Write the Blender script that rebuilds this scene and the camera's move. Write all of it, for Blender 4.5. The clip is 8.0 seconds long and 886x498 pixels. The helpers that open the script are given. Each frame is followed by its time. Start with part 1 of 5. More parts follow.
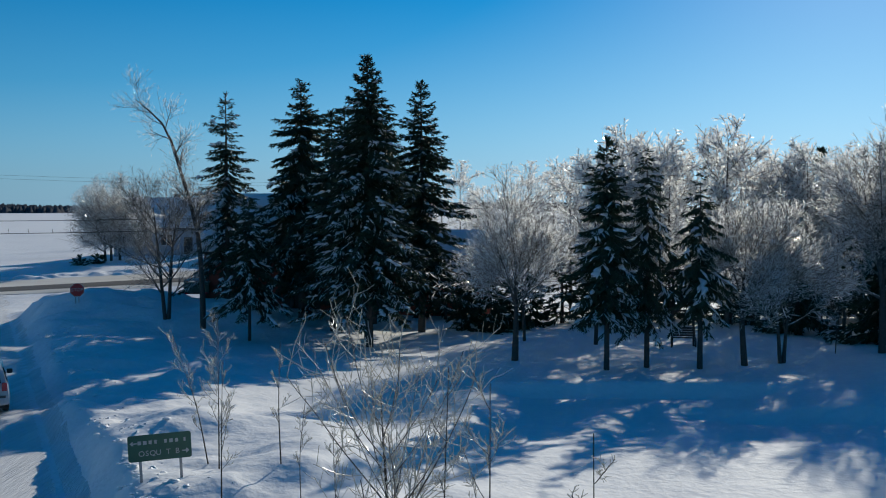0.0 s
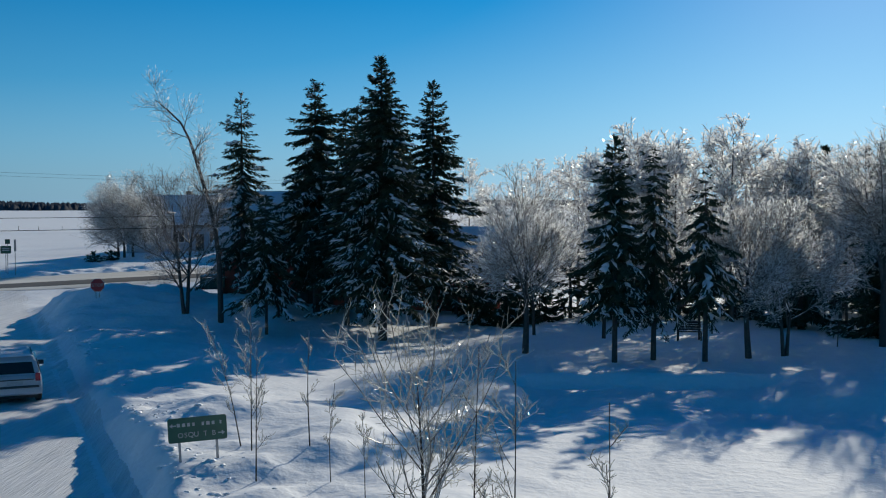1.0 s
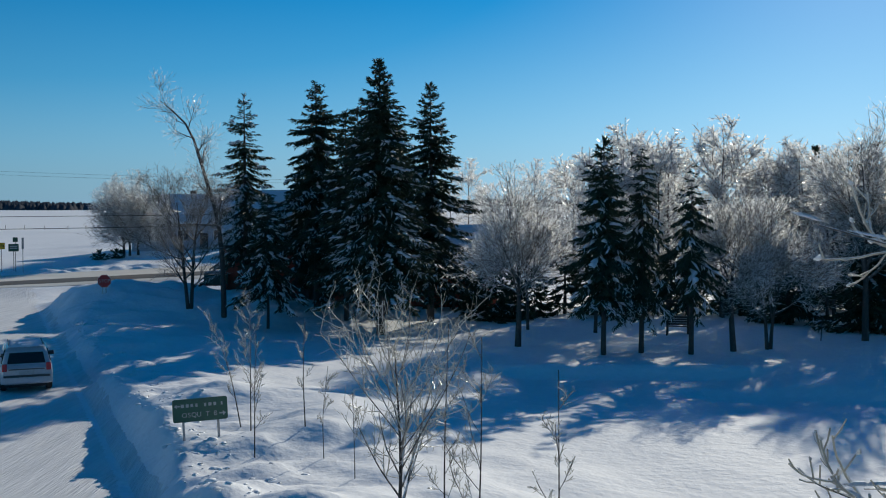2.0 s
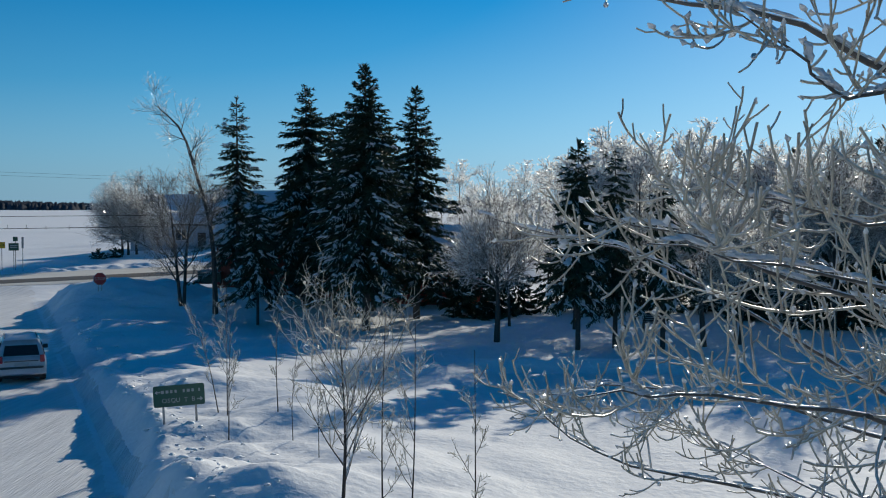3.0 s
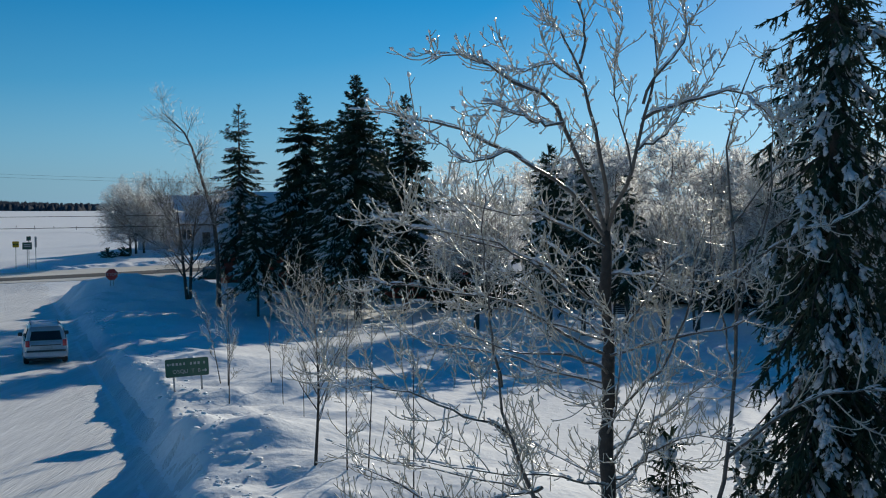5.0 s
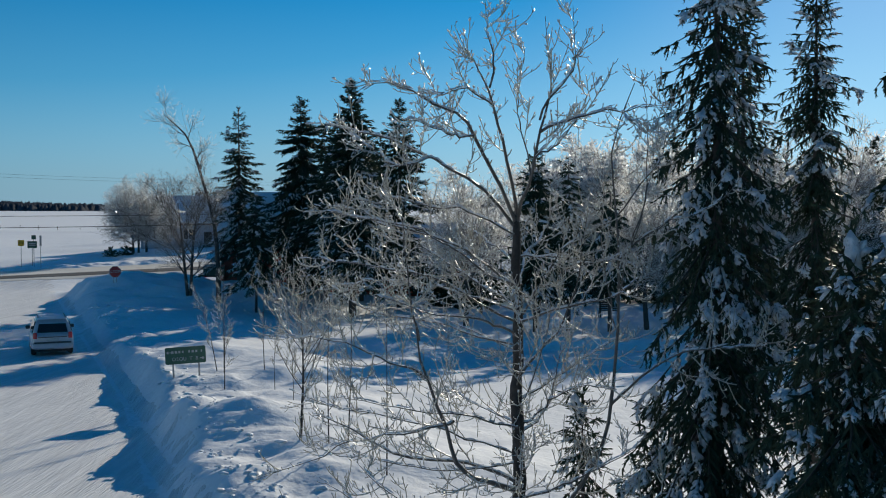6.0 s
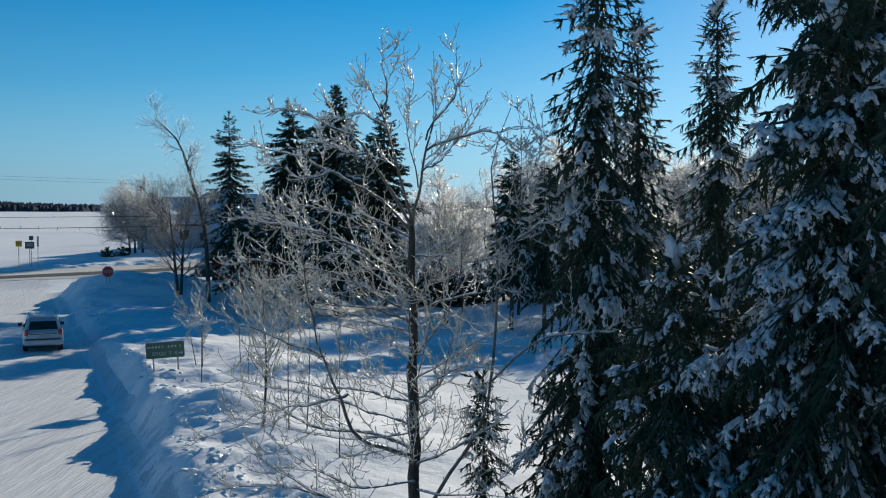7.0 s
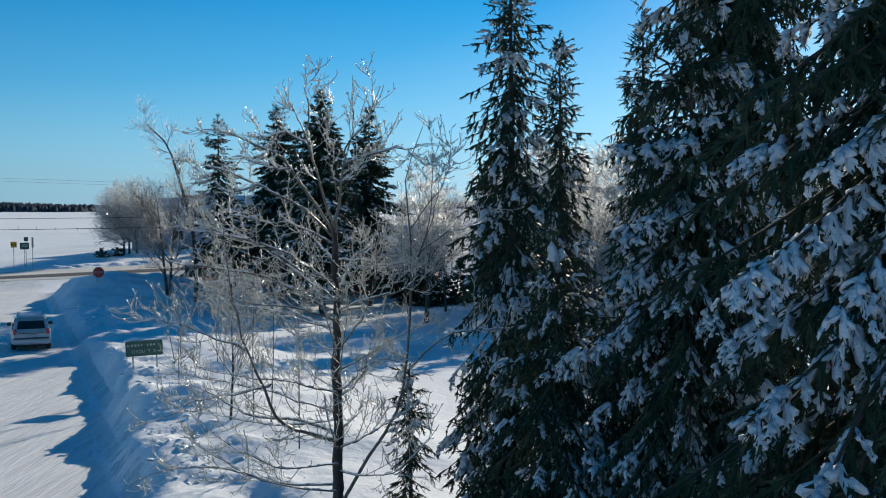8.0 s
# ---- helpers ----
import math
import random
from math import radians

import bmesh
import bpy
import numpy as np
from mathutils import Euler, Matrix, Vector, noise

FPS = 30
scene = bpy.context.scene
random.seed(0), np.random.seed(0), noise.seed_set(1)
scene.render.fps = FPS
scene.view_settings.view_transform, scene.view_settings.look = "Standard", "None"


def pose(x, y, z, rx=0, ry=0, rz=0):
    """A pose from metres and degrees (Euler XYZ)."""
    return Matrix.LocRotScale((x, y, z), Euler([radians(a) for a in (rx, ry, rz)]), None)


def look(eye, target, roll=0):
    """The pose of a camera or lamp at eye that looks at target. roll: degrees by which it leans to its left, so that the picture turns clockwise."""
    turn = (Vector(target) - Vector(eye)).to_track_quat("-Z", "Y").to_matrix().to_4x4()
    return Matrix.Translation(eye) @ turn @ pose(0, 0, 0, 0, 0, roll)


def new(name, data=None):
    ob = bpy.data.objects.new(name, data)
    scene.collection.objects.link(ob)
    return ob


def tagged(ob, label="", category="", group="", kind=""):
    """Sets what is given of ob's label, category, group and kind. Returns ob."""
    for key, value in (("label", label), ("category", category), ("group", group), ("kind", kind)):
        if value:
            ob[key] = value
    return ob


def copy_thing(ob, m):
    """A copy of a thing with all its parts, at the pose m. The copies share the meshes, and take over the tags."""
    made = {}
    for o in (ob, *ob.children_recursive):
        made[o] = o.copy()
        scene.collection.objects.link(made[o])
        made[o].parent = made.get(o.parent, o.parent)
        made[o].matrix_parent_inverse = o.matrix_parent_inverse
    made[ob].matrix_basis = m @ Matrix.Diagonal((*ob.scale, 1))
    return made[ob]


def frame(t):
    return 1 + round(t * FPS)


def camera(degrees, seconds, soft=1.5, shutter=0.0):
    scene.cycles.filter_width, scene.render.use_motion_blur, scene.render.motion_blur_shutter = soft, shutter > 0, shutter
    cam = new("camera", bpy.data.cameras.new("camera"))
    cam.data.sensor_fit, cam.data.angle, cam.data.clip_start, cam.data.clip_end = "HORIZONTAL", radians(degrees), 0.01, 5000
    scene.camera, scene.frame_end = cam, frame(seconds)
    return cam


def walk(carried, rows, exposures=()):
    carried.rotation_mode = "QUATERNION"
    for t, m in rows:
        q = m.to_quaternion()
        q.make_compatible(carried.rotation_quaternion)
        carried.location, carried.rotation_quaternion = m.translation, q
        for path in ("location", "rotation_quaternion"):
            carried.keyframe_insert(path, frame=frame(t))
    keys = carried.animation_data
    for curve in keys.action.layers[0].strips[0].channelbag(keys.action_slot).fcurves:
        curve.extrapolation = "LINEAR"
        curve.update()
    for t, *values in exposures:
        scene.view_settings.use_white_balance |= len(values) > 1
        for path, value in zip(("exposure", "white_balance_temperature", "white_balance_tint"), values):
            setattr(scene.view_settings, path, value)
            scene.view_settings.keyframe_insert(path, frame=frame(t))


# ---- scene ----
cam = camera(45.9, 8.0, 1.1)
PATH = [
    (0, (0.208, 0.492, 6.471), (0.179, 2.491, 6.408), -0.2),
    (0.5, (0.025, -0.104, 6.474), (-0.01, 1.895, 6.407), -0.2),
    (1, (-0.083, -0.912, 6.456), (-0.123, 1.087, 6.388), -0.2),
    (1.5, (0.011, -1.733, 6.382), (-0.034, 0.266, 6.314), -0.2),
    (3, (1.435, -4.342, 6.324), (1.382, -2.344, 6.257), -0.1),
    (3.5, (1.843, -5.425, 6.391), (1.786, -3.427, 6.324), -0.2),
    (4, (2.171, -6.615, 6.434), (2.113, -4.617, 6.369), -0.2),
    (4.5, (2.421, -7.84, 6.374), (2.361, -5.842, 6.306), -0.3),
    (6, (3.393, -11.182, 6.209), (3.326, -9.184, 6.144), -0.1),
    (6.5, (3.975, -12.139, 6.225), (3.906, -10.141, 6.16), -0.2),
    (7, (4.663, -13.029, 6.269), (4.593, -11.031, 6.205), -0.1),
    (7.5, (5.412, -13.846, 6.319), (5.34, -11.849, 6.253), -0.1),
    (8, (5.826, -14.399, 6.383), (5.756, -12.401, 6.318), -0.2),
]
walk(cam, [(t, look(eye, target, roll)) for t, eye, target, roll in PATH], [(0, 0.0, 6550, 10), (3, 0.0, 6600, 10), (4, -0.04, 6650, 10), (4.5, -0.02, 6700, 10), (6, 0.04, 6850, 10), (6.5, 0.14, 6900, 10), (7, 0.24, 6900, 10), (7.5, 0.32, 6900, 10), (8, 0.38, 6900, 10)])

# ---------------------------------------------------------------- light
SUN_AZ, SUN_EL = radians(22.0), radians(20.0)
world = bpy.data.worlds.new("winter_sky")
scene.world = world
world.use_nodes = True
wn = world.node_tree.nodes
sky = wn.new("ShaderNodeTexSky")
sky.sky_type = "NISHITA"
sky.sun_disc = False
sky.sun_elevation, sky.sun_rotation = SUN_EL, SUN_AZ
sky.altitude, sky.air_density, sky.dust_density, sky.ozone_density = 1200, 1.0, 0.45, 5.0
wn["Background"].inputs["Strength"].default_value = 0.077
deep = wn.new("ShaderNodeHueSaturation")
deep.inputs["Saturation"].default_value = 1.54
deep.inputs["Hue"].default_value = 0.494
world.node_tree.links.new(sky.outputs["Color"], deep.inputs["Color"])
# clear frosty air: blue down to the horizon
aim, split, low_sky, cold = (wn.new("ShaderNode" + k) for k in ("TexCoord", "SeparateXYZ", "MapRange", "Mix"))
low_sky.inputs["From Min"].default_value, low_sky.inputs["From Max"].default_value = 0.22, 0.0
low_sky.inputs["To Min"].default_value, low_sky.inputs["To Max"].default_value = 0.0, 0.85
cold.data_type, cold.blend_type = "RGBA", "COLOR"
cold.inputs[7].default_value = (0.27, 0.64, 1.0, 1)
world.node_tree.links.new(aim.outputs["Generated"], split.inputs["Vector"])
world.node_tree.links.new(split.outputs["Z"], low_sky.inputs["Value"])
world.node_tree.links.new(low_sky.outputs["Result"], cold.inputs[0])
world.node_tree.links.new(deep.outputs["Color"], cold.inputs[6])
world.node_tree.links.new(cold.outputs[2], wn["Background"].inputs["Color"])
sun_data = bpy.data.lights.new("sun", "SUN")
sun_data.energy, sun_data.angle, sun_data.color = 3.75, radians(0.5), (1.0, 0.955, 0.82)
sun = new("sun", sun_data)
sun.rotation_euler = Euler((radians(90) - SUN_EL, 0, math.pi - SUN_AZ))


# ---------------------------------------------------------------- materials
def material(name, base, rough=0.6, metal=0.0, spread=None, scale=6.0, fine=60.0, bump=0.3, depth=0.02,
             snow=0.0, ice=0.0, thin=0.0, coat=0.0, stretch=None, turn=0.0, island=0.0, shine=0.5):
    """Base colour varied at two scales, fine relief, and as wanted snow on what faces up, an ice glaze, light passing through."""
    m = bpy.data.materials.new(name)
    m.use_nodes = True
    n, l = m.node_tree.nodes, m.node_tree.links
    b = n["Principled BSDF"]
    b.inputs["Roughness"].default_value, b.inputs["Metallic"].default_value = rough, metal
    b.inputs["Coat Weight"].default_value, b.inputs["Coat Roughness"].default_value = coat, 0.08
    b.inputs["Specular IOR Level"].default_value = shine
    geo = n.new("ShaderNodeNewGeometry")
    place = geo.outputs["Position"]
    if stretch:
        mp = n.new("ShaderNodeMapping")
        mp.inputs["Scale"].default_value = stretch
        mp.inputs["Rotation"].default_value = (0, 0, turn)
        l.new(place, mp.inputs["Vector"])
        place = mp.outputs["Vector"]

    def noisy(s, detail=4):
        t = n.new("ShaderNodeTexNoise")
        t.inputs["Scale"].default_value, t.inputs["Detail"].default_value = s, detail
        l.new(place, t.inputs["Vector"])
        return t.outputs["Fac"]

    def ramp(source, lo, hi, a=(0, 0, 0), c=(1, 1, 1)):
        r = n.new("ShaderNodeValToRGB")
        r.color_ramp.elements[0].position, r.color_ramp.elements[1].position = lo, hi
        r.color_ramp.elements[0].color, r.color_ramp.elements[1].color = (*a, 1), (*c, 1)
        l.new(source, r.inputs["Fac"])
        return r.outputs["Color"]

    def mix(f, a, c, way="MIX"):
        x = n.new("ShaderNodeMix")
        x.data_type, x.blend_type = "RGBA", way
        for source, socket in ((f, 0), (a, 6), (c, 7)):
            if isinstance(source, (int, float)):
                x.inputs[socket].default_value = source
            elif isinstance(source, tuple):
                x.inputs[socket].default_value = (*source, 1)
            else:
                l.new(source, x.inputs[socket])
        return x.outputs[2]

    low = spread or tuple(v * 0.7 for v in base)
    coarse, grain = noisy(scale), noisy(fine, 3)
    colour = mix(ramp(coarse, 0.3, 0.7), low, base)
    colour = mix(0.25, colour, mix(grain, tuple(v * 0.6 for v in base), tuple(min(1, v * 1.3) for v in base)))
    if island:
        colour = mix(island, colour, mix(geo.outputs["Random Per Island"], tuple(v * 0.4 for v in base), tuple(min(1, v * 1.7) for v in base)))
    if snow:
        sep = n.new("ShaderNodeSeparateXYZ")
        l.new(geo.outputs["Normal"], sep.inputs["Vector"])
        add = n.new("ShaderNodeMath")
        add.operation = "MULTIPLY_ADD"
        l.new(noisy(9.0), add.inputs[0])
        add.inputs[1].default_value = 1.4
        l.new(sep.outputs["Z"], add.inputs[2])
        edge = 1.75 - 1.3 * snow
        colour = mix(ramp(add.outputs[0], edge - 0.12, edge + 0.12) if edge < 0.85 else ramp(scaled(n, l, add.outputs[0]), edge / 2 - 0.06, edge / 2 + 0.06),
                     colour, (0.82, 0.84, 0.86))
    l.new(colour, b.inputs["Base Color"])
    if bump:
        bp = n.new("ShaderNodeBump")
        bp.inputs["Strength"].default_value, bp.inputs["Distance"].default_value = bump, depth
        l.new(mix(0.5, coarse, grain), bp.inputs["Height"])
        l.new(bp.outputs["Normal"], b.inputs["Normal"])
    last = b.outputs["BSDF"]
    if thin:
        tr = n.new("ShaderNodeBsdfTranslucent")
        l.new(colour, tr.inputs["Color"])
        ms = n.new("ShaderNodeMixShader")
        ms.inputs[0].default_value = thin
        l.new(last, ms.inputs[1]), l.new(tr.outputs["BSDF"], ms.inputs[2])
        last = ms.outputs["Shader"]
    if ice:
        gl = n.new("ShaderNodeBsdfGlossy")
        gl.inputs["Roughness"].default_value, gl.inputs["Color"].default_value = 0.3, (1, 1, 1, 1)
        fr = n.new("ShaderNodeFresnel")
        fr.inputs["IOR"].default_value = 1.31
        part_of = n.new("ShaderNodeMath")
        part_of.operation, part_of.inputs[1].default_value = "MULTIPLY", ice
        l.new(fr.outputs[0], part_of.inputs[0])
        ms = n.new("ShaderNodeMixShader")
        l.new(part_of.outputs[0], ms.inputs[0]), l.new(last, ms.inputs[1]), l.new(gl.outputs["BSDF"], ms.inputs[2])
        last = ms.outputs["Shader"]
    l.new(last, n["Material Output"].inputs["Surface"])
    return m


def scaled(n, l, source):
    h = n.new("ShaderNodeMath")
    h.operation, h.inputs[1].default_value = "MULTIPLY", 0.5
    l.new(source, h.inputs[0])
    return h.outputs[0]


SNOW = material("snow", (0.92, 0.93, 0.945), 0.75, spread=(0.86, 0.875, 0.9), scale=1.1, fine=4.0, bump=0.5, depth=0.14, shine=0.12)
SNOW_CLUMP = material("snow_clump", (0.82, 0.86, 0.91), 0.75, spread=(0.74, 0.79, 0.85), scale=12, fine=45, bump=0.7, depth=0.05, thin=0.06, shine=0.15)
PACKED = material("packed_snow", (0.88, 0.87, 0.86), 0.65, spread=(0.66, 0.655, 0.65), scale=1.6, fine=9, bump=0.8, depth=0.08, stretch=(2.6, 0.16, 1), turn=radians(-24.7), shine=0.2)
ASPHALT = material("asphalt", (0.10, 0.092, 0.085), 0.75, spread=(0.04, 0.037, 0.035), scale=0.7, fine=9, stretch=(0.12, 1.4, 1), turn=radians(-20), shine=0.25)
SLUSH = material("slush", (0.82, 0.76, 0.67), 0.6, spread=(0.6, 0.54, 0.46), scale=0.6, fine=6, stretch=(0.2, 1.0, 1), turn=radians(-20), shine=0.2)
NEEDLE = material("spruce_needles", (0.047, 0.07, 0.042), 0.5, spread=(0.028, 0.045, 0.031), scale=2.5, fine=30, bump=0, thin=0.1, island=0.3, shine=0.15)
BARK = material("bark", (0.085, 0.07, 0.06), 0.8, spread=(0.04, 0.034, 0.03), scale=9, fine=60, bump=0.8, depth=0.03)
MAPLE_BARK = material("iced_maple_bark", (0.075, 0.065, 0.058), 0.5, spread=(0.03, 0.026, 0.024), scale=14, fine=70, bump=0.9, depth=0.02, snow=0.34, shine=0.2)
TWIG = material("iced_twig", (0.72, 0.68, 0.58), 0.5, spread=(0.4, 0.36, 0.29), scale=9, fine=60, bump=0.3, depth=0.006, snow=0.42, ice=0.12, thin=0.3, shine=0.3)
RIME = material("rimed_twig", (0.46, 0.43, 0.39), 0.5, spread=(0.24, 0.215, 0.19), scale=1.2, fine=12, bump=0, thin=0.3)
FROST = material("frosted_twig_tip", (0.98, 0.98, 0.98), 0.35, spread=(0.86, 0.86, 0.84), scale=1.6, fine=20, bump=0, thin=0.8, island=0.2, ice=0.35)
ICED_LIMB = material("iced_limb", (0.17, 0.15, 0.13), 0.42, spread=(0.09, 0.078, 0.07), scale=9, fine=70, bump=0.6, depth=0.01, snow=0.4, ice=0.04, shine=0.2)
LIMB = material("dark_limb", (0.13, 0.115, 0.10), 0.6, spread=(0.07, 0.06, 0.055), scale=6, fine=40, bump=0.5, depth=0.02, snow=0.3)
ICE_BEAD = material("white_ice", (0.95, 0.96, 0.97), 0.25, spread=(0.85, 0.87, 0.9), scale=20, fine=90, bump=0, thin=0.55, ice=0.6)
RED_WOOD = material("red_boards", (0.4, 0.075, 0.045), 0.7, spread=(0.28, 0.05, 0.035), scale=3, fine=30, stretch=(6, 6, 0.7))
PALE_WALL = material("pale_siding", (0.36, 0.43, 0.5), 0.6, spread=(0.3, 0.36, 0.42), scale=2, fine=20)
DARK_WOOD = material("dark_wood", (0.07, 0.05, 0.04), 0.75, spread=(0.035, 0.027, 0.022), scale=5, fine=40, stretch=(1, 1, 5))
WHITE_TRIM = material("white_trim", (0.75, 0.75, 0.74), 0.5, scale=5, bump=0.1)
GREEN_SIGN = material("green_sign", (0.009, 0.095, 0.062), 0.35, spread=(0.007, 0.07, 0.046), scale=4, fine=30, bump=0.05)
RED_SIGN = material("red_sign", (0.5, 0.02, 0.02), 0.35, spread=(0.38, 0.015, 0.015), scale=4, bump=0.05)
WHITE_SIGN = material("white_lettering", (0.45, 0.46, 0.46), 0.4, scale=8, bump=0)
YELLOW_SIGN = material("yellow_sign", (0.8, 0.42, 0.01), 0.4, scale=5, bump=0)
BLACK = material("black_rubber", (0.02, 0.02, 0.021), 0.7, scale=8, bump=0.2)
STEEL = material("galvanised_steel", (0.36, 0.36, 0.36), 0.45, metal=0.7, scale=12, bump=0.1)
CAR_PAINT = material("silver_paint", (0.52, 0.53, 0.55), 0.35, metal=0.35, spread=(0.44, 0.45, 0.47), scale=3, fine=20, bump=0, coat=0.6)
CAR_GLASS = material("dark_glass", (0.012, 0.014, 0.016), 0.06, spread=(0.01, 0.011, 0.012), scale=2, bump=0)
LAMP_RED = material("red_lens", (0.6, 0.012, 0.03), 0.2, spread=(0.45, 0.008, 0.02), scale=10, bump=0, coat=0.8)
PLASTIC = material("grey_plastic", (0.06, 0.06, 0.062), 0.5, scale=8, bump=0.1)
TRAILER_GREEN = material("dull_green_paint", (0.09, 0.11, 0.075), 0.6, scale=4, bump=0.1)
FAR_WOOD = material("far_wood", (0.06, 0.07, 0.09), 0.9, spread=(0.04, 0.047, 0.06), scale=0.05, fine=0.5, bump=0)
WINDOW_GLASS = material("window_glass", (0.05, 0.06, 0.07), 0.05, scale=2, bump=0)


# ---------------------------------------------------------------- mesh tools
def link_part(name, me, mat, parent=None, label="", kind=""):
    me.materials.append(mat)
    ob = new(name, me)
    if parent is not None:
        ob.parent = parent
    if label:
        ob["label"] = label
    if kind:
        ob["kind"] = kind
    return ob


def part(name, bm, mat, parent=None, label=""):
    me = bpy.data.meshes.new(name)
    bm.to_mesh(me)
    bm.free()
    return link_part(name, me, mat, parent, label)


def tri_mesh(name, v, f, smooth=True):
    """A triangle mesh out of two arrays."""
    me = bpy.data.meshes.new(name)
    v, f = np.ascontiguousarray(v, np.float32), np.ascontiguousarray(f, np.int32)
    me.vertices.add(len(v)), me.loops.add(f.size), me.polygons.add(len(f))
    me.vertices.foreach_set("co", v.ravel())
    me.loops.foreach_set("vertex_index", f.ravel())
    me.polygons.foreach_set("loop_start", np.arange(0, f.size, 3, dtype=np.int32))
    me.polygons.foreach_set("use_smooth", np.full(len(f), smooth))
    me.update(calc_edges=True)
    return me


def joined(pieces):
    vs, fs, at = [], [], 0
    for v, f in pieces:
        vs.append(v), fs.append(f + at)
        at += len(v)
    return np.concatenate(vs), np.concatenate(fs)


def unit(a):
    return a / np.maximum(np.linalg.norm(a, axis=-1, keepdims=True), 1e-9)


def tubes(p, r, k):
    """Tapered tubes: p (m, n, 3) centre lines, r (m, n) radii, k sides."""
    m, n = r.shape
    t = unit(np.gradient(p, axis=1))
    ref = np.eye(3)[np.argmin(np.abs(t).max(axis=1), axis=1)][:, None]
    a = unit(np.cross(t, np.broadcast_to(ref, t.shape)))
    b = np.cross(t, a)
    w = np.arange(k) * 2 * np.pi / k
    ring = a[:, :, None] * np.cos(w)[None, None, :, None] + b[:, :, None] * np.sin(w)[None, None, :, None]
    v = (p[:, :, None] + ring * r[:, :, None, None]).reshape(-1, 3)
    i, j = np.meshgrid(np.arange(n - 1), np.arange(k), indexing="ij")
    q = np.stack([i * k + j, i * k + (j + 1) % k, (i + 1) * k + (j + 1) % k, (i + 1) * k + j], -1).reshape(-1, 4)
    f = np.concatenate([q[:, [0, 2, 1]], q[:, [0, 3, 2]]])
    f = (f[None] + (np.arange(m) * n * k)[:, None, None]).reshape(-1, 3)
    return v, f


def flakes(p, r):
    """Small folded slivers of frost along short lines p (m, n, 3), half width r (m,)."""
    a, c = p[:, 0], p[:, -1]
    t = unit(c - a)
    k = np.arange(len(p))[:, None]
    side = unit(np.cross(t, np.sin(k * np.array([[12.9898, 78.233, 37.719]]))))
    mid = a * 0.4 + c * 0.6
    top = np.cross(side, t) * r[:, None] * 0.5
    v = np.stack([a, mid + side * r[:, None] + top, c, mid - side * r[:, None] + top], 1).reshape(-1, 3)
    return v, (np.array([[0, 1, 2], [0, 2, 3]])[None] + (np.arange(len(p)) * 4)[:, None, None]).reshape(-1, 3)


def stamped(template, faces, at, x, y, z):
    """Copies of a template with its axes laid along x, y and z (each (m, 3), carrying the scale)."""
    v = at[:, None] + template[None, :, :1] * x[:, None] + template[None, :, 1:2] * y[:, None] + template[None, :, 2:] * z[:, None]
    f = faces[None] + (np.arange(len(at)) * len(template))[:, None, None]
    return v.reshape(-1, 3), f.reshape(-1, 3)


def box(bm, lo, hi, bevel=0.0):
    g = bmesh.ops.create_cube(bm, size=1)
    for v in g["verts"]:
        v.co = Vector([lo[i] + (v.co[i] + 0.5) * (hi[i] - lo[i]) for i in range(3)])
    if bevel:
        es = list({e for v in g["verts"] for e in v.link_edges})
        bmesh.ops.bevel(bm, geom=es, offset=bevel, segments=2, profile=0.5, affect="EDGES")
    return bm


def box_part(name, lo, hi, mat, parent=None, label="", bevel=0.0):
    return part(name, box(bmesh.new(), lo, hi, bevel), mat, parent, label)


def rod(bm, a, c, r, k=10):
    a, c = Vector(a), Vector(c)
    g = bmesh.ops.create_cone(bm, cap_ends=True, segments=k, radius1=r, radius2=r, depth=(c - a).length)
    m = Matrix.Translation((a + c) / 2) @ (c - a).to_track_quat("Z", "Y").to_matrix().to_4x4()
    bmesh.ops.transform(bm, matrix=m, verts=g["verts"])
    return bm


def prism(bm, outline, y0, y1):
    """A plate with an outline in x and z, from y0 to y1."""
    a = [bm.verts.new((x, y0, z)) for x, z in outline]
    c = [bm.verts.new((x, y1, z)) for x, z in outline]
    bm.faces.new(a), bm.faces.new(c[::-1])
    for i in range(len(a)):
        j = (i + 1) % len(a)
        bm.faces.new((a[j], a[i], c[i], c[j]))
    bmesh.ops.recalc_face_normals(bm, faces=bm.faces)
    return bm


def holder(name, m, label, category, group="", kind=""):
    e = new(name)
    e.matrix_world = m
    return tagged(e, label, category, group, kind)


def words(name, text, size, mat, parent, at, turn=(90, 0, 0), label=""):
    c = bpy.data.curves.new(name, "FONT")
    c.body, c.size, c.extrude, c.align_x, c.align_y = text, size, 0.002, "CENTER", "CENTER"
    o = bpy.data.objects.new(name, c)
    scene.collection.objects.link(o)
    me = bpy.data.meshes.new_from_object(o.evaluated_get(bpy.context.evaluated_depsgraph_get()))
    bpy.data.objects.remove(o)
    ob = link_part(name, me, mat, parent, label)
    ob.matrix_local = pose(*at, *turn)
    return ob


# ---------------------------------------------------------------- ground
LATTICE = np.random.RandomState(7).rand(256, 256)


def grain(x, y):
    i, j = np.floor(x).astype(int), np.floor(y).astype(int)
    u, v = x - i, y - j
    u, v = u * u * (3 - 2 * u), v * v * (3 - 2 * v)
    g = lambda a, b: LATTICE[a % 256, b % 256]
    return (g(i, j) * (1 - u) + g(i + 1, j) * u) * (1 - v) + (g(i, j + 1) * (1 - u) + g(i + 1, j + 1) * u) * v - 0.5


def fractal(x, y, octaves=4):
    return sum(grain(x * 2 ** o + 17 * o, y * 2 ** o + 31 * o) / 2 ** o for o in range(octaves))


def step(a, c, x):
    t = np.clip((x - a) / (c - a), 0, 1)
    return t * t * (3 - 2 * t)


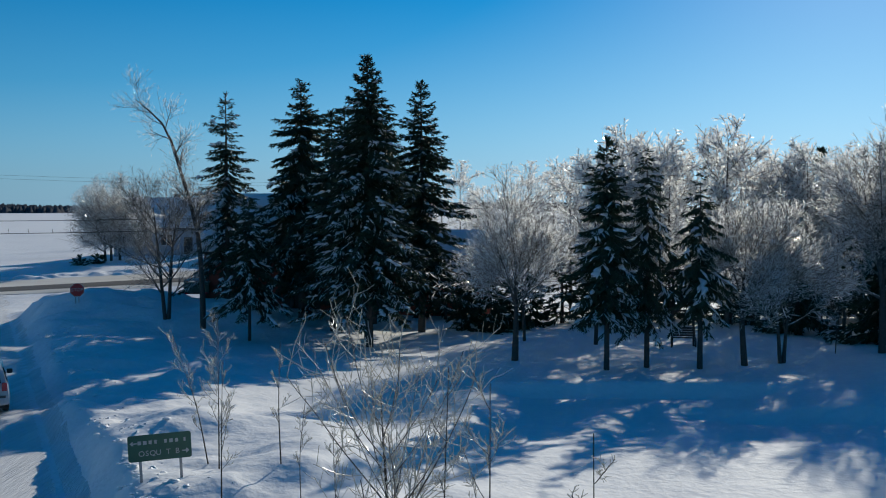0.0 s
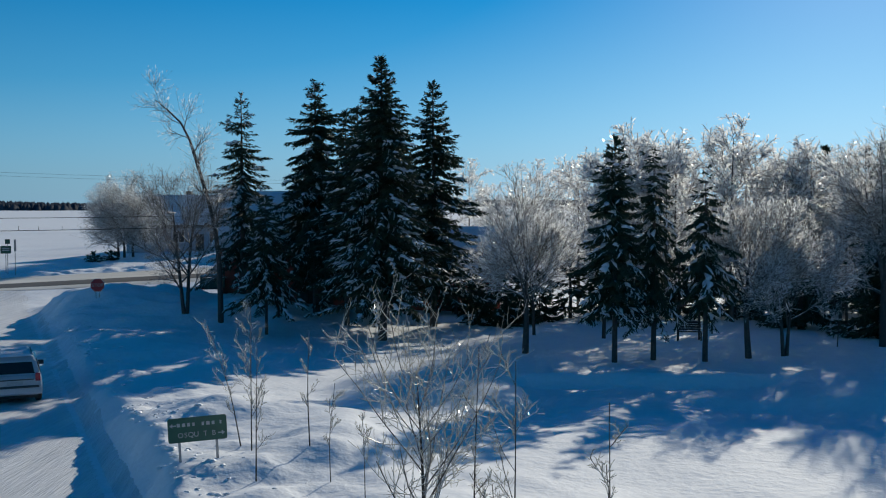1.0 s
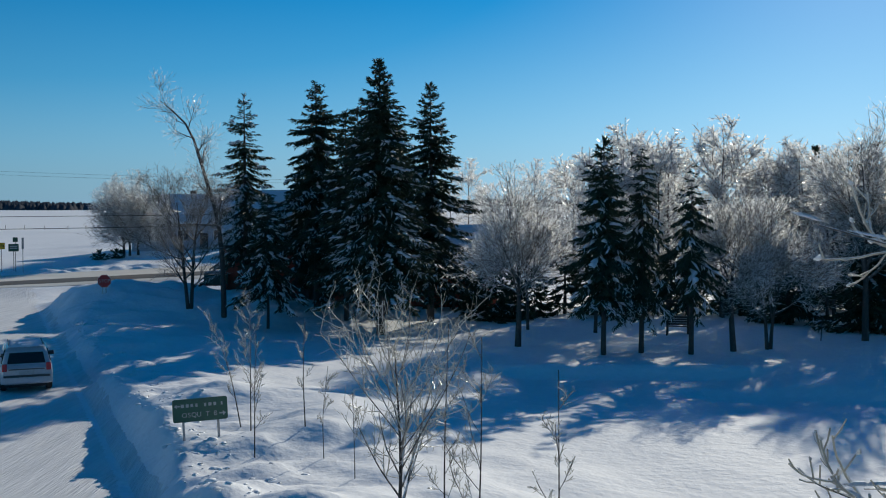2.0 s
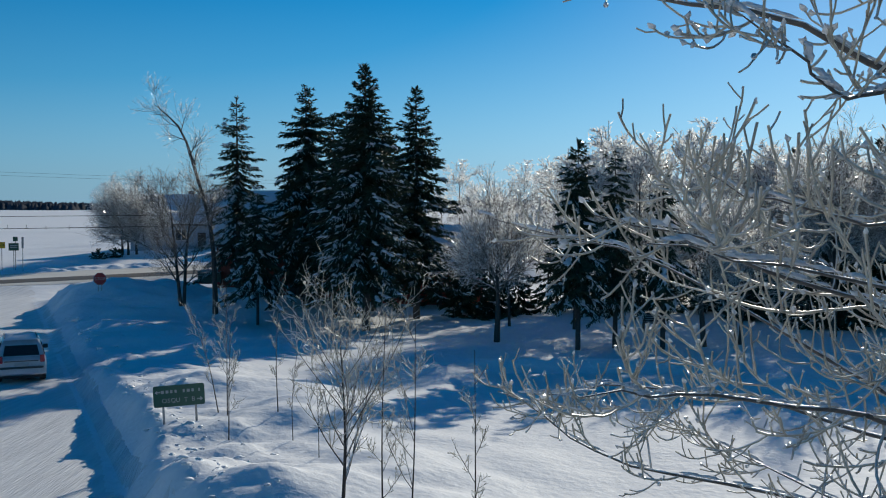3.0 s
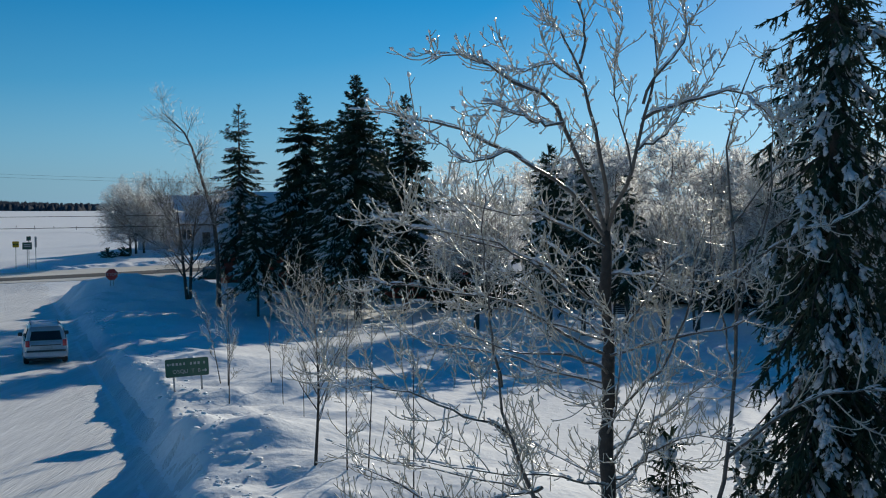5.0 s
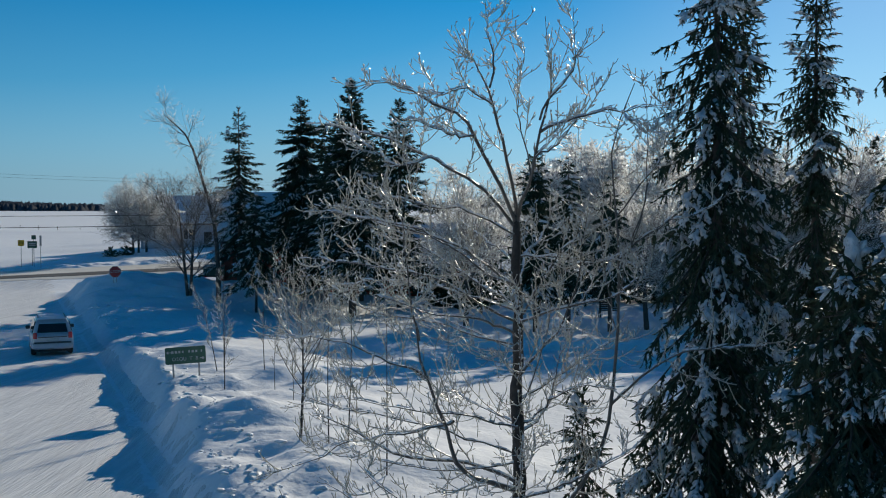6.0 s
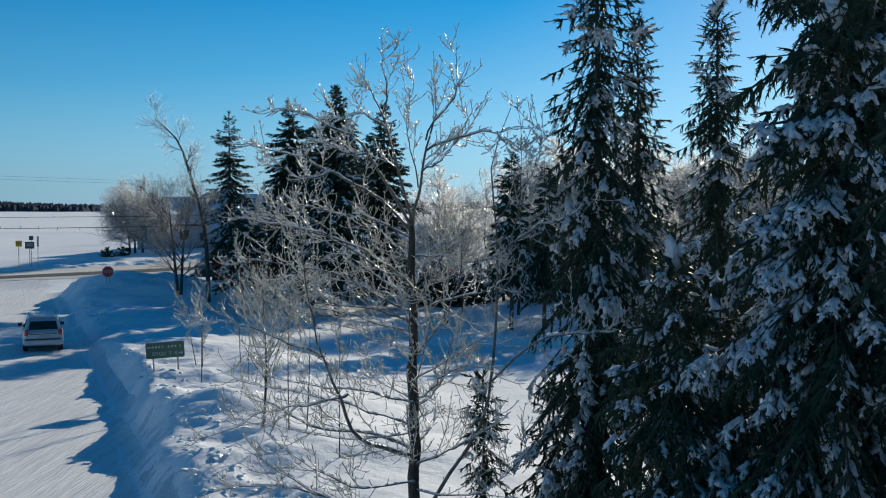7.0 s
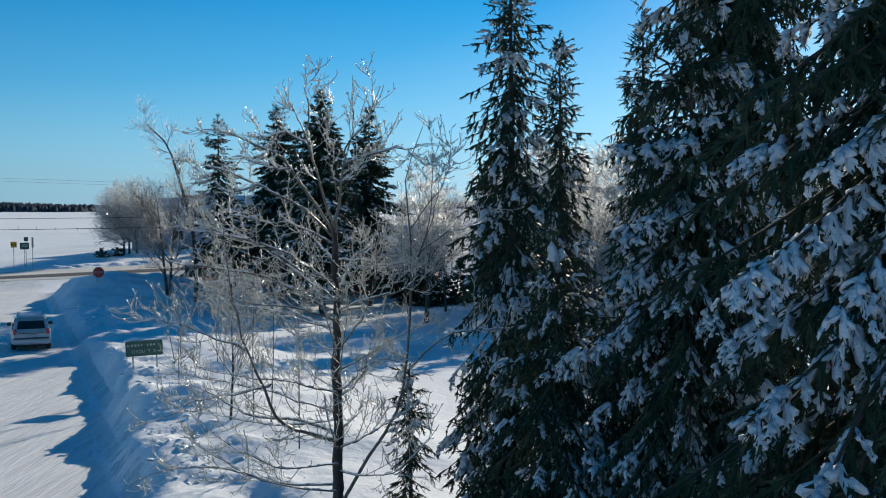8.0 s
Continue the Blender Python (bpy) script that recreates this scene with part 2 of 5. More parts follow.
def beside_lane(x, y):
    """Metres to the right of the foot of the plough bank along the side road."""
    return (x + 7.8) * 0.908 + (y - 22) * 0.418 + 0.0625 * np.clip(22 - y, 0, 20)


def beyond_road(x, y):
    """Metres past the middle of the main road."""
    return (x + 42) * -0.342 + (y - 86) * 0.94


def height(x, y):
    x, y = np.asarray(x, float), np.asarray(y, float)
    s, q = beside_lane(x, y), beyond_road(x, y)
    z = 0.16 * fractal(x / 9, y / 9, 3) + 0.02
    lane_s = s
    s = s + (0.45 * fractal(x / 2.3, y / 2.3, 2) + 0.1 * fractal(x / 0.8 + 5, y / 0.8, 2)) * step(-1.2, 0.2, s)
    back = np.where(y < 61.5, np.exp(-0.5 * ((y - 61.5) / 4.4) ** 2), 1 - 0.1 * step(61.5, 68, y) - 0.9 * step(66, 75, y))
    hump = (1.62 + 1.0 * fractal(x / 4, y / 4, 3) + 0.6 * fractal(x / 1.9, y / 1.6, 3)) * np.exp(-0.5 * ((x + 20.5) / 8.5) ** 2) * back * step(-0.3, 1.9, s)
    bank = step(-0.1, 1.15, s) * (1 - 0.95 * step(2.6, 12, s)) * (1.1 + 0.6 * fractal(x / 3.1, y / 3.1, 3)) * (1 - 0.4 * step(27, 36, y)) * (0.55 + 0.45 * step(6, 19, y))
    far = step(-15, -5, q)
    z = z + (hump + bank * (1 - step(50, 62, y))) + (0.34 * fractal(x / 1.4, y / 1.1, 4) + 0.08 * fractal(x / 0.8, y / 0.7, 2)) * np.exp(-((s - 2.0) / 2.2) ** 2) * step(0.1, 0.7, s)
    z = z * step(-0.3, 0.6, s) + (0.1 + 0.02 * fractal(x / 2, y / 2, 2)) * (1 - step(-0.3, 0.6, s))
    # low ledges across the yard, their faces towards the side road
    turf = y + 0.5 * fractal(x / 3, y / 3 + 9, 2)
    edge = 37.5 - 0.12 * (x - 7.5) - 0.05 * np.clip(x - 7.5, 0, 12) ** 2
    z = z - 0.5 * (1 - step(39.5, 40.5, turf)) * step(27, 38, y) * step(0, 3, x) * (1 - step(10.5, 14, x))
    z = z - 0.36 * (1 - step(-0.7, 0.3, turf - edge)) * step(-8, -1.5, y - edge) * step(6.5, 9.5, x) * (1 - step(15, 20, x))
    left = step(7.8, 9.5, -lane_s)
    z = z + left * (0.8 + 0.5 * fractal(x / 2.5, y / 2.5, 3)) * (1 - far)
    main = 0.5 + 0.035 * np.clip(x + 42, -30, 50)
    windrow = 0.15 * np.exp(-((q - 9.0) / 2.2) ** 2)
    field = 1.2 * step(8, 26, q) + 0.0142 * np.clip(q - 26, 0, 650) + (0.25 * fractal(x / 30, y / 30, 3) + 0.55 * fractal(x / 26, y / 10, 3) * (1 - step(150, 400, q))) * step(10, 40, q)
    near_side = (hump * 0.9) * (1 - step(-11.5, -8, q))
    return z * (1 - far) + (main + windrow + field + near_side) * far


def axis(knots, lo, hi, growth):
    """Grid lines: even steps between knots (position, step), then growing steps out to lo and hi."""
    mid = []
    for (a, d), (c, _) in zip(knots, knots[1:]):
        mid += list(np.arange(a, c - d / 2, d))
    mid.append(knots[-1][0])
    for sign, end, s in ((1, hi, knots[-1][1]), (-1, lo, knots[0][1])):
        at = mid[-1] if sign > 0 else mid[0]
        extra = []
        while (at < end) if sign > 0 else (at > end):
            s *= growth
            at += sign * s
            extra.append(at)
        mid = mid + extra if sign > 0 else extra[::-1] + mid
    return np.array(mid)


def sheet(xs, ys, z):
    nx, ny = len(xs), len(ys)
    gx, gy = np.meshgrid(xs, ys)
    v = np.stack([gx, gy, z(gx, gy)], -1).reshape(-1, 3)
    i, j = np.meshgrid(np.arange(nx - 1), np.arange(ny - 1))
    a = (j * nx + i).ravel()
    return v, np.concatenate([np.stack([a, a + 1, a + nx + 1], -1), np.stack([a, a + nx + 1, a + nx], -1)])


def dipped(x, y):
    s, q = beside_lane(x, y), beyond_road(x, y)
    lane = step(-7.9, -7.4, s) * (1 - step(-0.5, -0.1, s)) * (1 - step(-9.4, -8.4, q))
    tar = step(-8.4, -7.8, q) * (1 - step(8.4, 9.0, q))
    return height(x, y) - 0.06 * np.maximum(lane, tar)


ground = link_part("ground", tri_mesh("ground", *sheet(axis(((-104, 1.8), (-32, 0.4), (-17, 0.2), (3, 0.4), (24, 0.4)), -2500, 2500, 1.14), axis(((6, 0.2), (34, 0.36), (66, 1.2), (150, 2.6), (230, 4)), -600, 4000, 1.12), dipped)), SNOW)
tagged(ground, "deep white snow covering yard, plough banks and far field", "snow", kind="structure")


def strip(name, origin, along, side, lo, hi, length0, length1, d, mat, label):
    us, ws = np.arange(length0, length1, d), np.linspace(lo, hi, max(3, int((hi - lo) / 0.5)))
    gu, gw = np.meshgrid(us, ws)
    x, y = origin[0] + gu * along[0] + gw * side[0], origin[1] + gu * along[1] + gw * side[1]
    v = np.stack([x, y, height(x, y) - 0.012], -1).reshape(-1, 3)
    nx = len(us)
    i, j = np.meshgrid(np.arange(nx - 1), np.arange(len(ws) - 1))
    a = (j * nx + i).ravel()
    f = np.concatenate([np.stack([a, a + nx + 1, a + 1], -1), np.stack([a, a + nx, a + nx + 1], -1)])
    ob = link_part(name, tri_mesh(name, v, f), mat)
    return tagged(ob, label, "road", kind="structure")


strip("side_road", (-7.8, 22), (-0.418, 0.908), (0.908, 0.418), -7.7, 0.5, -40, 64, 0.5, PACKED, "side road of hard packed snow with faint wheel tracks")
strip("main_road", (-42, 86), (0.94, 0.342), (-0.342, 0.94), -6.4, 0.2, -160, 60, 1.0, ASPHALT, "main road of bare wet grey asphalt")
strip("road_shoulder", (-42, 86), (0.94, 0.342), (-0.342, 0.94), 0.2, 9.0, -160, 60, 1.0, SLUSH, "road shoulder of brownish slushy snow")
strip("road_shoulder", (-42, 86), (0.94, 0.342), (-0.342, 0.94), -8.2, -6.4, -160, 60, 1.0, SLUSH, "road shoulder of brownish slushy snow")


# ploughed windrow on the far side of the main road
us, ws = np.arange(-70, 40, 0.27), np.linspace(8.4, 14.4, 26)
gu, gw = np.meshgrid(us, ws)
x, y = -42 + gu * 0.94 - gw * 0.342, 86 + gu * 0.342 + gw * 0.94
heap = np.clip(np.minimum((gw - 8.4) / 1.3, (14.4 - gw) / 2.6), 0, 1) ** 0.8
rough = fractal(gu / 1.0, gw / 0.9, 3)
v = np.stack([x, y, height(x, y) - 0.1 + heap * np.maximum(0.05, 0.2 + 0.42 * rough + 0.25 * fractal(gu / 7, gw / 7, 2))], -1).reshape(-1, 3)
nx = len(us)
i, j = np.meshgrid(np.arange(nx - 1), np.arange(len(ws) - 1))
a = (j * nx + i).ravel()
f = np.concatenate([np.stack([a, a + 1, a + nx + 1], -1), np.stack([a, a + nx + 1, a + nx], -1)])
tagged(link_part("snow_windrow", tri_mesh("snow_windrow", v, f), SNOW), "lumpy ploughed snow windrow along the main road", "snow bank", kind="structure")


# ---------------------------------------------------------------- trees
def rng_of(seed):
    return np.random.RandomState(seed)


def along_line(p, s):
    """Points and tangents of lines p (m, n, 3) at s (m, c) from 0 to 1."""
    n = p.shape[1]
    w = s * (n - 1)
    i = np.clip(w.astype(int), 0, n - 2)
    u = (w - i)[..., None]
    rows = np.arange(len(p))[:, None]
    a, c = p[rows, i], p[rows, i + 1]
    return a * (1 - u) + c * u, unit(c - a)


def sprout(g, p, r, count, lo, hi, length, angle, lift, wiggle, n, shrink=0.6, taper=0.25, flat=0.0, fan=0.25, hook=0.0):
    """Side shoots on every line of p: centre lines and radii of the next order."""
    m = len(p)
    s = lo + (hi - lo) * (np.arange(count)[None] + g.rand(m, count)) / count
    at, t = along_line(p, s)
    at, t, s = at.reshape(-1, 3), t.reshape(-1, 3), s.ravel()
    base_r = (r[:, :1] * (1 - s.reshape(m, count)) + r[:, -1:] * s.reshape(m, count)).ravel()
    rnd = g.randn(len(at), 3)
    rnd[:, 2] *= 1 - flat
    out = unit(rnd - (rnd * t).sum(1, keepdims=True) * t)
    ang = np.radians(angle) * (1 - fan + 2 * fan * g.rand(len(at), 1))
    d = unit(np.cos(ang) * t + np.sin(ang) * out)
    size = (length(s) if callable(length) else length) * (0.6 + 0.7 * g.rand(len(at))) * (1.0 if fan < 0.5 else 1.25 - 0.6 * ang[:, 0])
    line = [at]
    for k in range(1, n):
        d = unit(d + np.array([0, 0, lift / n * (1 + hook * (2 * k / n - 1))]) + wiggle * g.randn(len(at), 3))
        line.append(line[-1] + d * (size / (n - 1))[:, None])
    q = np.stack(line, 1)
    r0 = base_r * shrink
    return q, r0[:, None] * np.linspace(1, taper, n)[None]


def line_of(points, n):
    """A smooth line of n points through a few given ones."""
    p = np.array(points, float)
    k = np.linspace(0, len(p) - 1, n)
    i = np.clip(k.astype(int), 0, len(p) - 2)
    u = (k - i)[:, None]
    e = np.concatenate([2 * p[:1] - p[1:2], p, 2 * p[-1:] - p[-2:-1]])
    a, b, c, d = e[i], e[i + 1], e[i + 2], e[i + 3]
    return 0.5 * (2 * b + (c - a) * u + (2 * a - 5 * b + 4 * c - d) * u ** 2 + (3 * b - 3 * c + d - a) * u ** 3)


def broadleaf(seed, tall, spread, fork, girth, limbs=11, orders=(7, 6, 4), lean=(0, 0), bend=(), up=0.3, thick=0.009, stems=1, steep=40, lead=0.72, limb_n=6, fan=0.25, tip=0.3, crook=0.14):
    """Trunk, limbs and twigs of a bare tree as three meshes about its foot."""
    g = rng_of(seed)
    trunks, radii = [], []
    for k in range(stems):
        w = 2 * np.pi * k / max(stems, 1) + g.rand()
        o = (0.0 if stems == 1 else 0.22)
        top = np.array([lean[0] + o * 3 * np.cos(w), lean[1] + o * 3 * np.sin(w), tall * (lead if stems == 1 else lead * 0.9)])
        pts = [(o * 0.3 * np.cos(w), o * 0.3 * np.sin(w), -0.3)] + [tuple(b) for b in bend] + [tuple(top * (0.5, 0.5, 0.55) + g.randn(3) * 0.06)] * (not bend) + [tuple(top)]
        trunks.append(line_of(pts, 12))
        radii.append(girth * (1.0 if stems == 1 else 0.75) * np.linspace(1, 0.12, 12) ** 0.9)
    p0, r0 = np.array(trunks), np.array(radii)
    p1, r1 = sprout(g, p0, r0, limbs, fork / (tall * lead), 0.98, lambda s: spread * (1.2 - 0.5 * s), steep * 1.3, up, 0.09, limb_n, 0.62, 0.22, fan=fan)
    r1 = np.maximum(r1, thick)
    p2, r2 = sprout(g, p1, r1, orders[0], 0.2, 1.0, lambda s: spread * (0.5 if fan < 0.5 else 0.36) * (1.15 - 0.6 * s), steep, up * 0.8, crook, 4, 0.6, 0.35)
    r2 = np.maximum(r2, thick)
    p3, r3 = sprout(g, p2, r2, orders[1], 0.15, 1.0, tip * (2.4 if orders[2] else 1.6), steep, up * 0.6, crook, 3, 0.6, 0.5)
    r3 = np.maximum(r3, thick * 0.8)
    twigs, tips = [tubes(p2, r2, 3) if orders[2] else tubes(p2[:, ::3], r2[:, ::3], 3)], [flakes(p3, r3[:, 0] * 2.6) if not orders[2] else tubes(p3[:, ::2], r3[:, ::2] * 0.8, 3)]
    if orders[2]:
        p4, r4 = sprout(g, p3, r3, orders[2], 0.1, 1.0, tip, steep + 10, up * 0.4, crook, 3, 0.8, 0.6)
        twigs, tips = twigs + tips, [flakes(p4, np.maximum(r4[:, 0], thick))]
    else:
        p5, r5 = sprout(g, p1, r1, 13, 0.3, 1.0, tip * 1.7, steep, up * 0.5, crook, 3, 0.6, 0.5)
        tips.append(flakes(p5, np.full(len(p5), thick * 2)))
    return tubes(p0, r0, 8), (p1, r1), joined(twigs), joined(tips)


def rounded_crown(v, mid, wide, high):
    """Shoots that reach past the dome of the crown are drawn in towards it."""
    c = np.array([0, 0, mid])
    e = np.linalg.norm((v - c) / np.array([wide, wide, high]), axis=-1, keepdims=True)
    return np.where((e > 1) & (v[..., 2:] > mid), c + (v - c) * (1 + 0.25 * (e - 1)) / np.maximum(e, 1e-6), v)


def plant_broadleaf(at, label, group="", name="bare_tree", turn=0.0, twig=None, tips=None, dome=None, **kw):
    t, l, w, e = broadleaf(**kw)
    if dome:
        l, w, e = (rounded_crown(l[0], *dome), l[1]), (rounded_crown(w[0], *dome), w[1]), (rounded_crown(e[0], *dome), e[1])
    z = float(height(*at)) - 0.05
    tree = holder(name, pose(at[0], at[1], z, 0, 0, turn), label, "tree", group)
    link_part("trunk", tri_mesh("trunk", *t), BARK, tree)
    for p, r in zip(*l):
        link_part("limb", tri_mesh("limb", *tubes(p[None], r[None], 5)), LIMB, tree)
    link_part("fine_twig", tri_mesh("fine_twig", *w), twig or RIME, tree, "grey twigs coated in ice", "stuff")
    link_part("frosted_tip", tri_mesh("frosted_tip", *e), tips or FROST, tree, "white frosted twig tips", "stuff")
    return tree


def frond(g, spikes, fat, blade=0.22):
    """A twig full of needles along +x: narrow pointed triangles round an axis."""
    v, f = [], []
    for k in range(spikes):
        s = (k + g.rand() * 0.7) / spikes
        w = g.rand() * 2 * np.pi
        o = np.array([0.0, np.cos(w), 0.75 * np.sin(w)])
        size = fat * (1.1 - 0.55 * s) * (0.7 + 0.6 * g.rand())
        foot = np.array([s * 0.9, 0, 0])
        tip = foot + o * size + np.array([size * 1.1, 0, 0])
        wide = np.array([size * 0.42, 0, 0]) + np.cross(o, [1, 0, 0]) * size * 0.16
        v += [foot - wide, foot + wide, tip]
        f.append([3 * k, 3 * k + 1, 3 * k + 2])
    n = len(v)
    v += [np.array([0.05, -fat * blade, 0]), np.array([0.05, fat * blade, 0.0]), np.array([1.0, 0, 0]), np.array([0.4, 0, fat * 0.3])]
    f += [[n, n + 3, n + 2], [n + 1, n + 2, n + 3], [n, n + 1, n + 3]]
    return np.array(v), np.array(f)


def pillow(g, rings, sides):
    """A lump of snow lying along +x."""
    v, f = [], []
    for i in range(rings):
        s = i / (rings - 1)
        rad = np.sqrt(max(0.04, 1 - (2 * s - 1) ** 2)) * (0.65 + 0.7 * g.rand())
        off = 0.35 * g.randn()
        for j in range(sides):
            w = 2 * np.pi * j / sides
            lump = 0.75 + 0.5 * g.rand()
            v.append([s + 0.06 * g.randn(), off + np.cos(w) * rad * lump, max(-0.35, np.sin(w)) * rad * lump])
    for i in range(rings - 1):
        for j in range(sides):
            a, b, c, d = i * sides + j, i * sides + (j + 1) % sides, (i + 1) * sides + (j + 1) % sides, (i + 1) * sides + j
            f += [[a, c, b], [a, d, c]]
    for j in range(1, sides - 1):
        f += [[0, j, j + 1], [(rings - 1) * sides, (rings - 1) * sides + j + 1, (rings - 1) * sides + j]]
    return np.array(v), np.array(f)


def snowy_spray(g, fingers):
    """Snow on a spray of twigs along +x: small lumpy fingers branching off one axis."""
    v, f = [], []
    for k in range(fingers):
        sign = (k % 2) * 2 - 1
        s = 0.0 if k == 0 else 0.12 + 0.7 * (k - 1 + g.rand()) / fingers
        a = 0.0 if k == 0 else sign * np.radians(38 + 22 * g.rand())
        ln = 1.0 if k == 0 else (0.5 - 0.25 * s) * (0.7 + 0.6 * g.rand())
        d, o = np.array([np.cos(a), np.sin(a), -0.12]), np.array([-np.sin(a), np.cos(a), 0])
        w = (0.08 + 0.07 * g.rand()) * (1.15 if k == 0 else 1.0)
        foot, at = np.array([s, 0, 0]), len(v)
        v.append(foot)
        for q in (0.14, 0.8):
            fat = w * (0.75 + 0.5 * g.rand())
            for x, z in ((1, -0.25), (0, 1), (-1, -0.25)):
                v.append(foot + d * ln * q + o * x * fat + np.array([0, 0, z * fat]))
        v.append(foot + d * ln)
        for j in range(3):
            i = (j + 1) % 3
            f += [[at, at + 1 + j, at + 1 + i], [at + 7, at + 4 + i, at + 4 + j], [at + 1 + j, at + 4 + j, at + 4 + i], [at + 1 + j, at + 4 + i, at + 1 + i]]
    return np.array(v), np.array(f)


def snow_lumps(g, count):
    """Snow lying on a spray of twigs along +x: a few soft uneven lumps fanned over it."""
    out = []
    for k in range(count):
        v, f = pillow(g, 3, 4)
        a = 0.0 if k == 0 else (k % 2 * 2 - 1) * np.radians(20 + 35 * g.rand())
        ln = 0.95 if k == 0 else 0.3 + 0.3 * g.rand()
        w = (0.09 + 0.07 * g.rand()) * (1.0 if k == 0 else 0.8)
        x, y = v[:, 0] * ln, v[:, 1] * w
        s = 0.0 if k == 0 else 0.15 + 0.45 * g.rand()
        out.append((np.stack([s + x * np.cos(a) - y * np.sin(a), x * np.sin(a) + y * np.cos(a), v[:, 2] * w * 0.9 - 0.1 * x], -1), f))
    return joined(out)


def spruce(seed, tall, bottom, radius, girth, whorl=0.34, arms=7, gap=0.2, spikes=6, fat=0.1, droop=0.5, snowy=0.45, rich=1, power=0.85, ragged=0.25, broken=0.0, clump=1.0, twig=1.0, jitter=0.35, pad=1.0, cover=0.55, spray=0, lumps=0, tier=0.0, patchy=0, hang=0.0):
    """Trunk, branches, needles and lying snow of a spruce about its foot."""
    g = rng_of(seed)
    trunk = line_of([(0, 0, -0.3), (0.03, 0, tall * 0.5), (0, 0, tall * (1 - broken))], 12)[None]
    tr = girth * np.linspace(1, 0.06, 12)[None] ** 0.9
    arms_p, at, d1, size, loaded, pads = [], [], [], [], [], []
    z = bottom
    while z < tall - 0.12:
        u = (z - bottom) / (tall - bottom)
        reach = radius * (1 - u) ** power * (0.75 + 0.25 * min(1, u / 0.1)) + 0.12
        here = arms if u < 0.8 else max(4, arms - 2)
        w0 = g.rand() * 6.283
        reach *= 1 + tier * (g.rand() - 0.6)
        for k in range(here):
            w = w0 + 6.283 * k / here + g.randn() * 0.25
            n_len = reach * (1 - ragged + 1.7 * ragged * g.rand())
            if g.rand() < broken * 8:
                n_len *= 0.45
            o = np.array([np.cos(w), np.sin(w), 0])
            rise = 0.6 * max(0, (u - 0.7) / 0.3) - droop * (1 - u) ** 0.6 * (0.7 + 0.6 * g.rand())
            s = np.linspace(0, 1, 6)
            line = o[None] * (n_len * s)[:, None]
            line[:, 2] = z + g.randn() * whorl * jitter + n_len * (rise * s + 0.10 * s - 0.30 * droop * s ** 2 + 0.2 * s ** 4)
            line[:, :2] += np.array([-o[1], o[0]])[None] * (g.randn() * 0.12 * n_len * s ** 2)[:, None]
            arms_p.append(line)
            load = (g.rand() < snowy * ((1.25 - 1.1 * u) if lumps else (1.2 - 0.6 * u)) * (1 - 0.35 * patchy)) * (0.35 + 0.65 * g.rand() + 0.4 * patchy)
            if pad and load > 0.5 and n_len > 0.35:
                for _ in range(1 + int(2.6 * g.rand() * min(2, n_len))):
                    w1 = 1.8 + 3.0 * g.rand()
                    pads.append((line[int(w1)] + (line[int(w1) + 1] - line[int(w1)]) * (w1 % 1), line[int(w1) + 1] - line[int(w1)]))
            steps = max(2, int(n_len / gap))
            for i in range(steps):
                q = (i + 0.35 + 0.5 * g.rand()) / steps
                f5 = min(q, 0.999) * 5
                i5 = int(f5)
                here_p = line[i5] + (line[i5 + 1] - line[i5]) * (f5 - i5)
                t = unit(line[i5 + 1] - line[i5])
                side = np.array([-o[1], o[0], 0])
                for sign in (-1, 1):
                    a = np.radians(25 + 36 * g.rand())
                    d = t * (np.cos(a) * (1 - 0.4 * hang)) + side * (sign * np.sin(a)) + np.array([0, 0, -0.15 - 0.7 * droop * g.rand() - 0.35 * hang])
                    ln = twig * (0.17 + 0.30 * min(1.3, n_len) * (1 - 0.6 * q)) * (0.7 + 0.6 * g.rand())
                    at.append(here_p), d1.append(d), size.append(ln), loaded.append(load * (0.3 + 0.7 * q))
                    for _ in range(rich):
                        e = d * 0.8 + g.randn(3) * 0.4 + np.array([0, 0, -0.25 - 0.5 * droop * g.rand()])
                        at.append(here_p + unit(d) * ln * (0.25 + 0.6 * g.rand())), d1.append(e), size.append(ln * 0.62), loaded.append(load * (0.25 + 0.75 * q))
            at.append(line[4]), d1.append(line[5] - line[3]), size.append(0.22 + 0.12 * n_len), loaded.append(load * 1.2)
        z += whorl * (1 - 0.5 * u) * (0.8 + 0.4 * g.rand())
    if not broken:
        for _ in range(3):
            at.append(np.array([0, 0, tall - 0.35])), d1.append(np.array([g.randn() * 0.12, g.randn() * 0.12, 1.0])), size.append(0.55), loaded.append(0.9)
    at, d1, size, loaded = np.array(at), unit(np.array(d1)), np.array(size), np.array(loaded)
    arms_p = np.array(arms_p)
    ar = np.linspace(1, 0.25, 6)[None] * (0.008 + 0.012 * np.linalg.norm(arms_p[:, -1, :2], axis=1))[:, None]
    side = unit(np.cross(d1, np.array([0, 0, 1.0]) + 1e-3))
    top = np.cross(side, d1)
    needles = []
    kinds = [frond(g, spikes, fat / 0.35, 0.22 + 0.18 * hang) for _ in range(5)]
    pick = g.randint(0, 5, len(at))
    for k, (tv, tf) in enumerate(kinds):
        c = pick == k
        needles.append(stamped(tv, tf, at[c], d1[c] * size[c, None], side[c] * size[c, None] ** 0.9 * 0.8, top[c] * size[c, None] ** 0.9 * 0.8))
    lie = (g.rand(len(at)) < loaded * (0.85 if lumps else 1.15)) & (top[:, 2] > 0.12)
    snow = []
    kinds = [snow_lumps(g, lumps) if lumps else snowy_spray(g, spray) if spray else pillow(g, 3, 4) for _ in range(6)]
    pick = g.randint(0, 6, len(at))
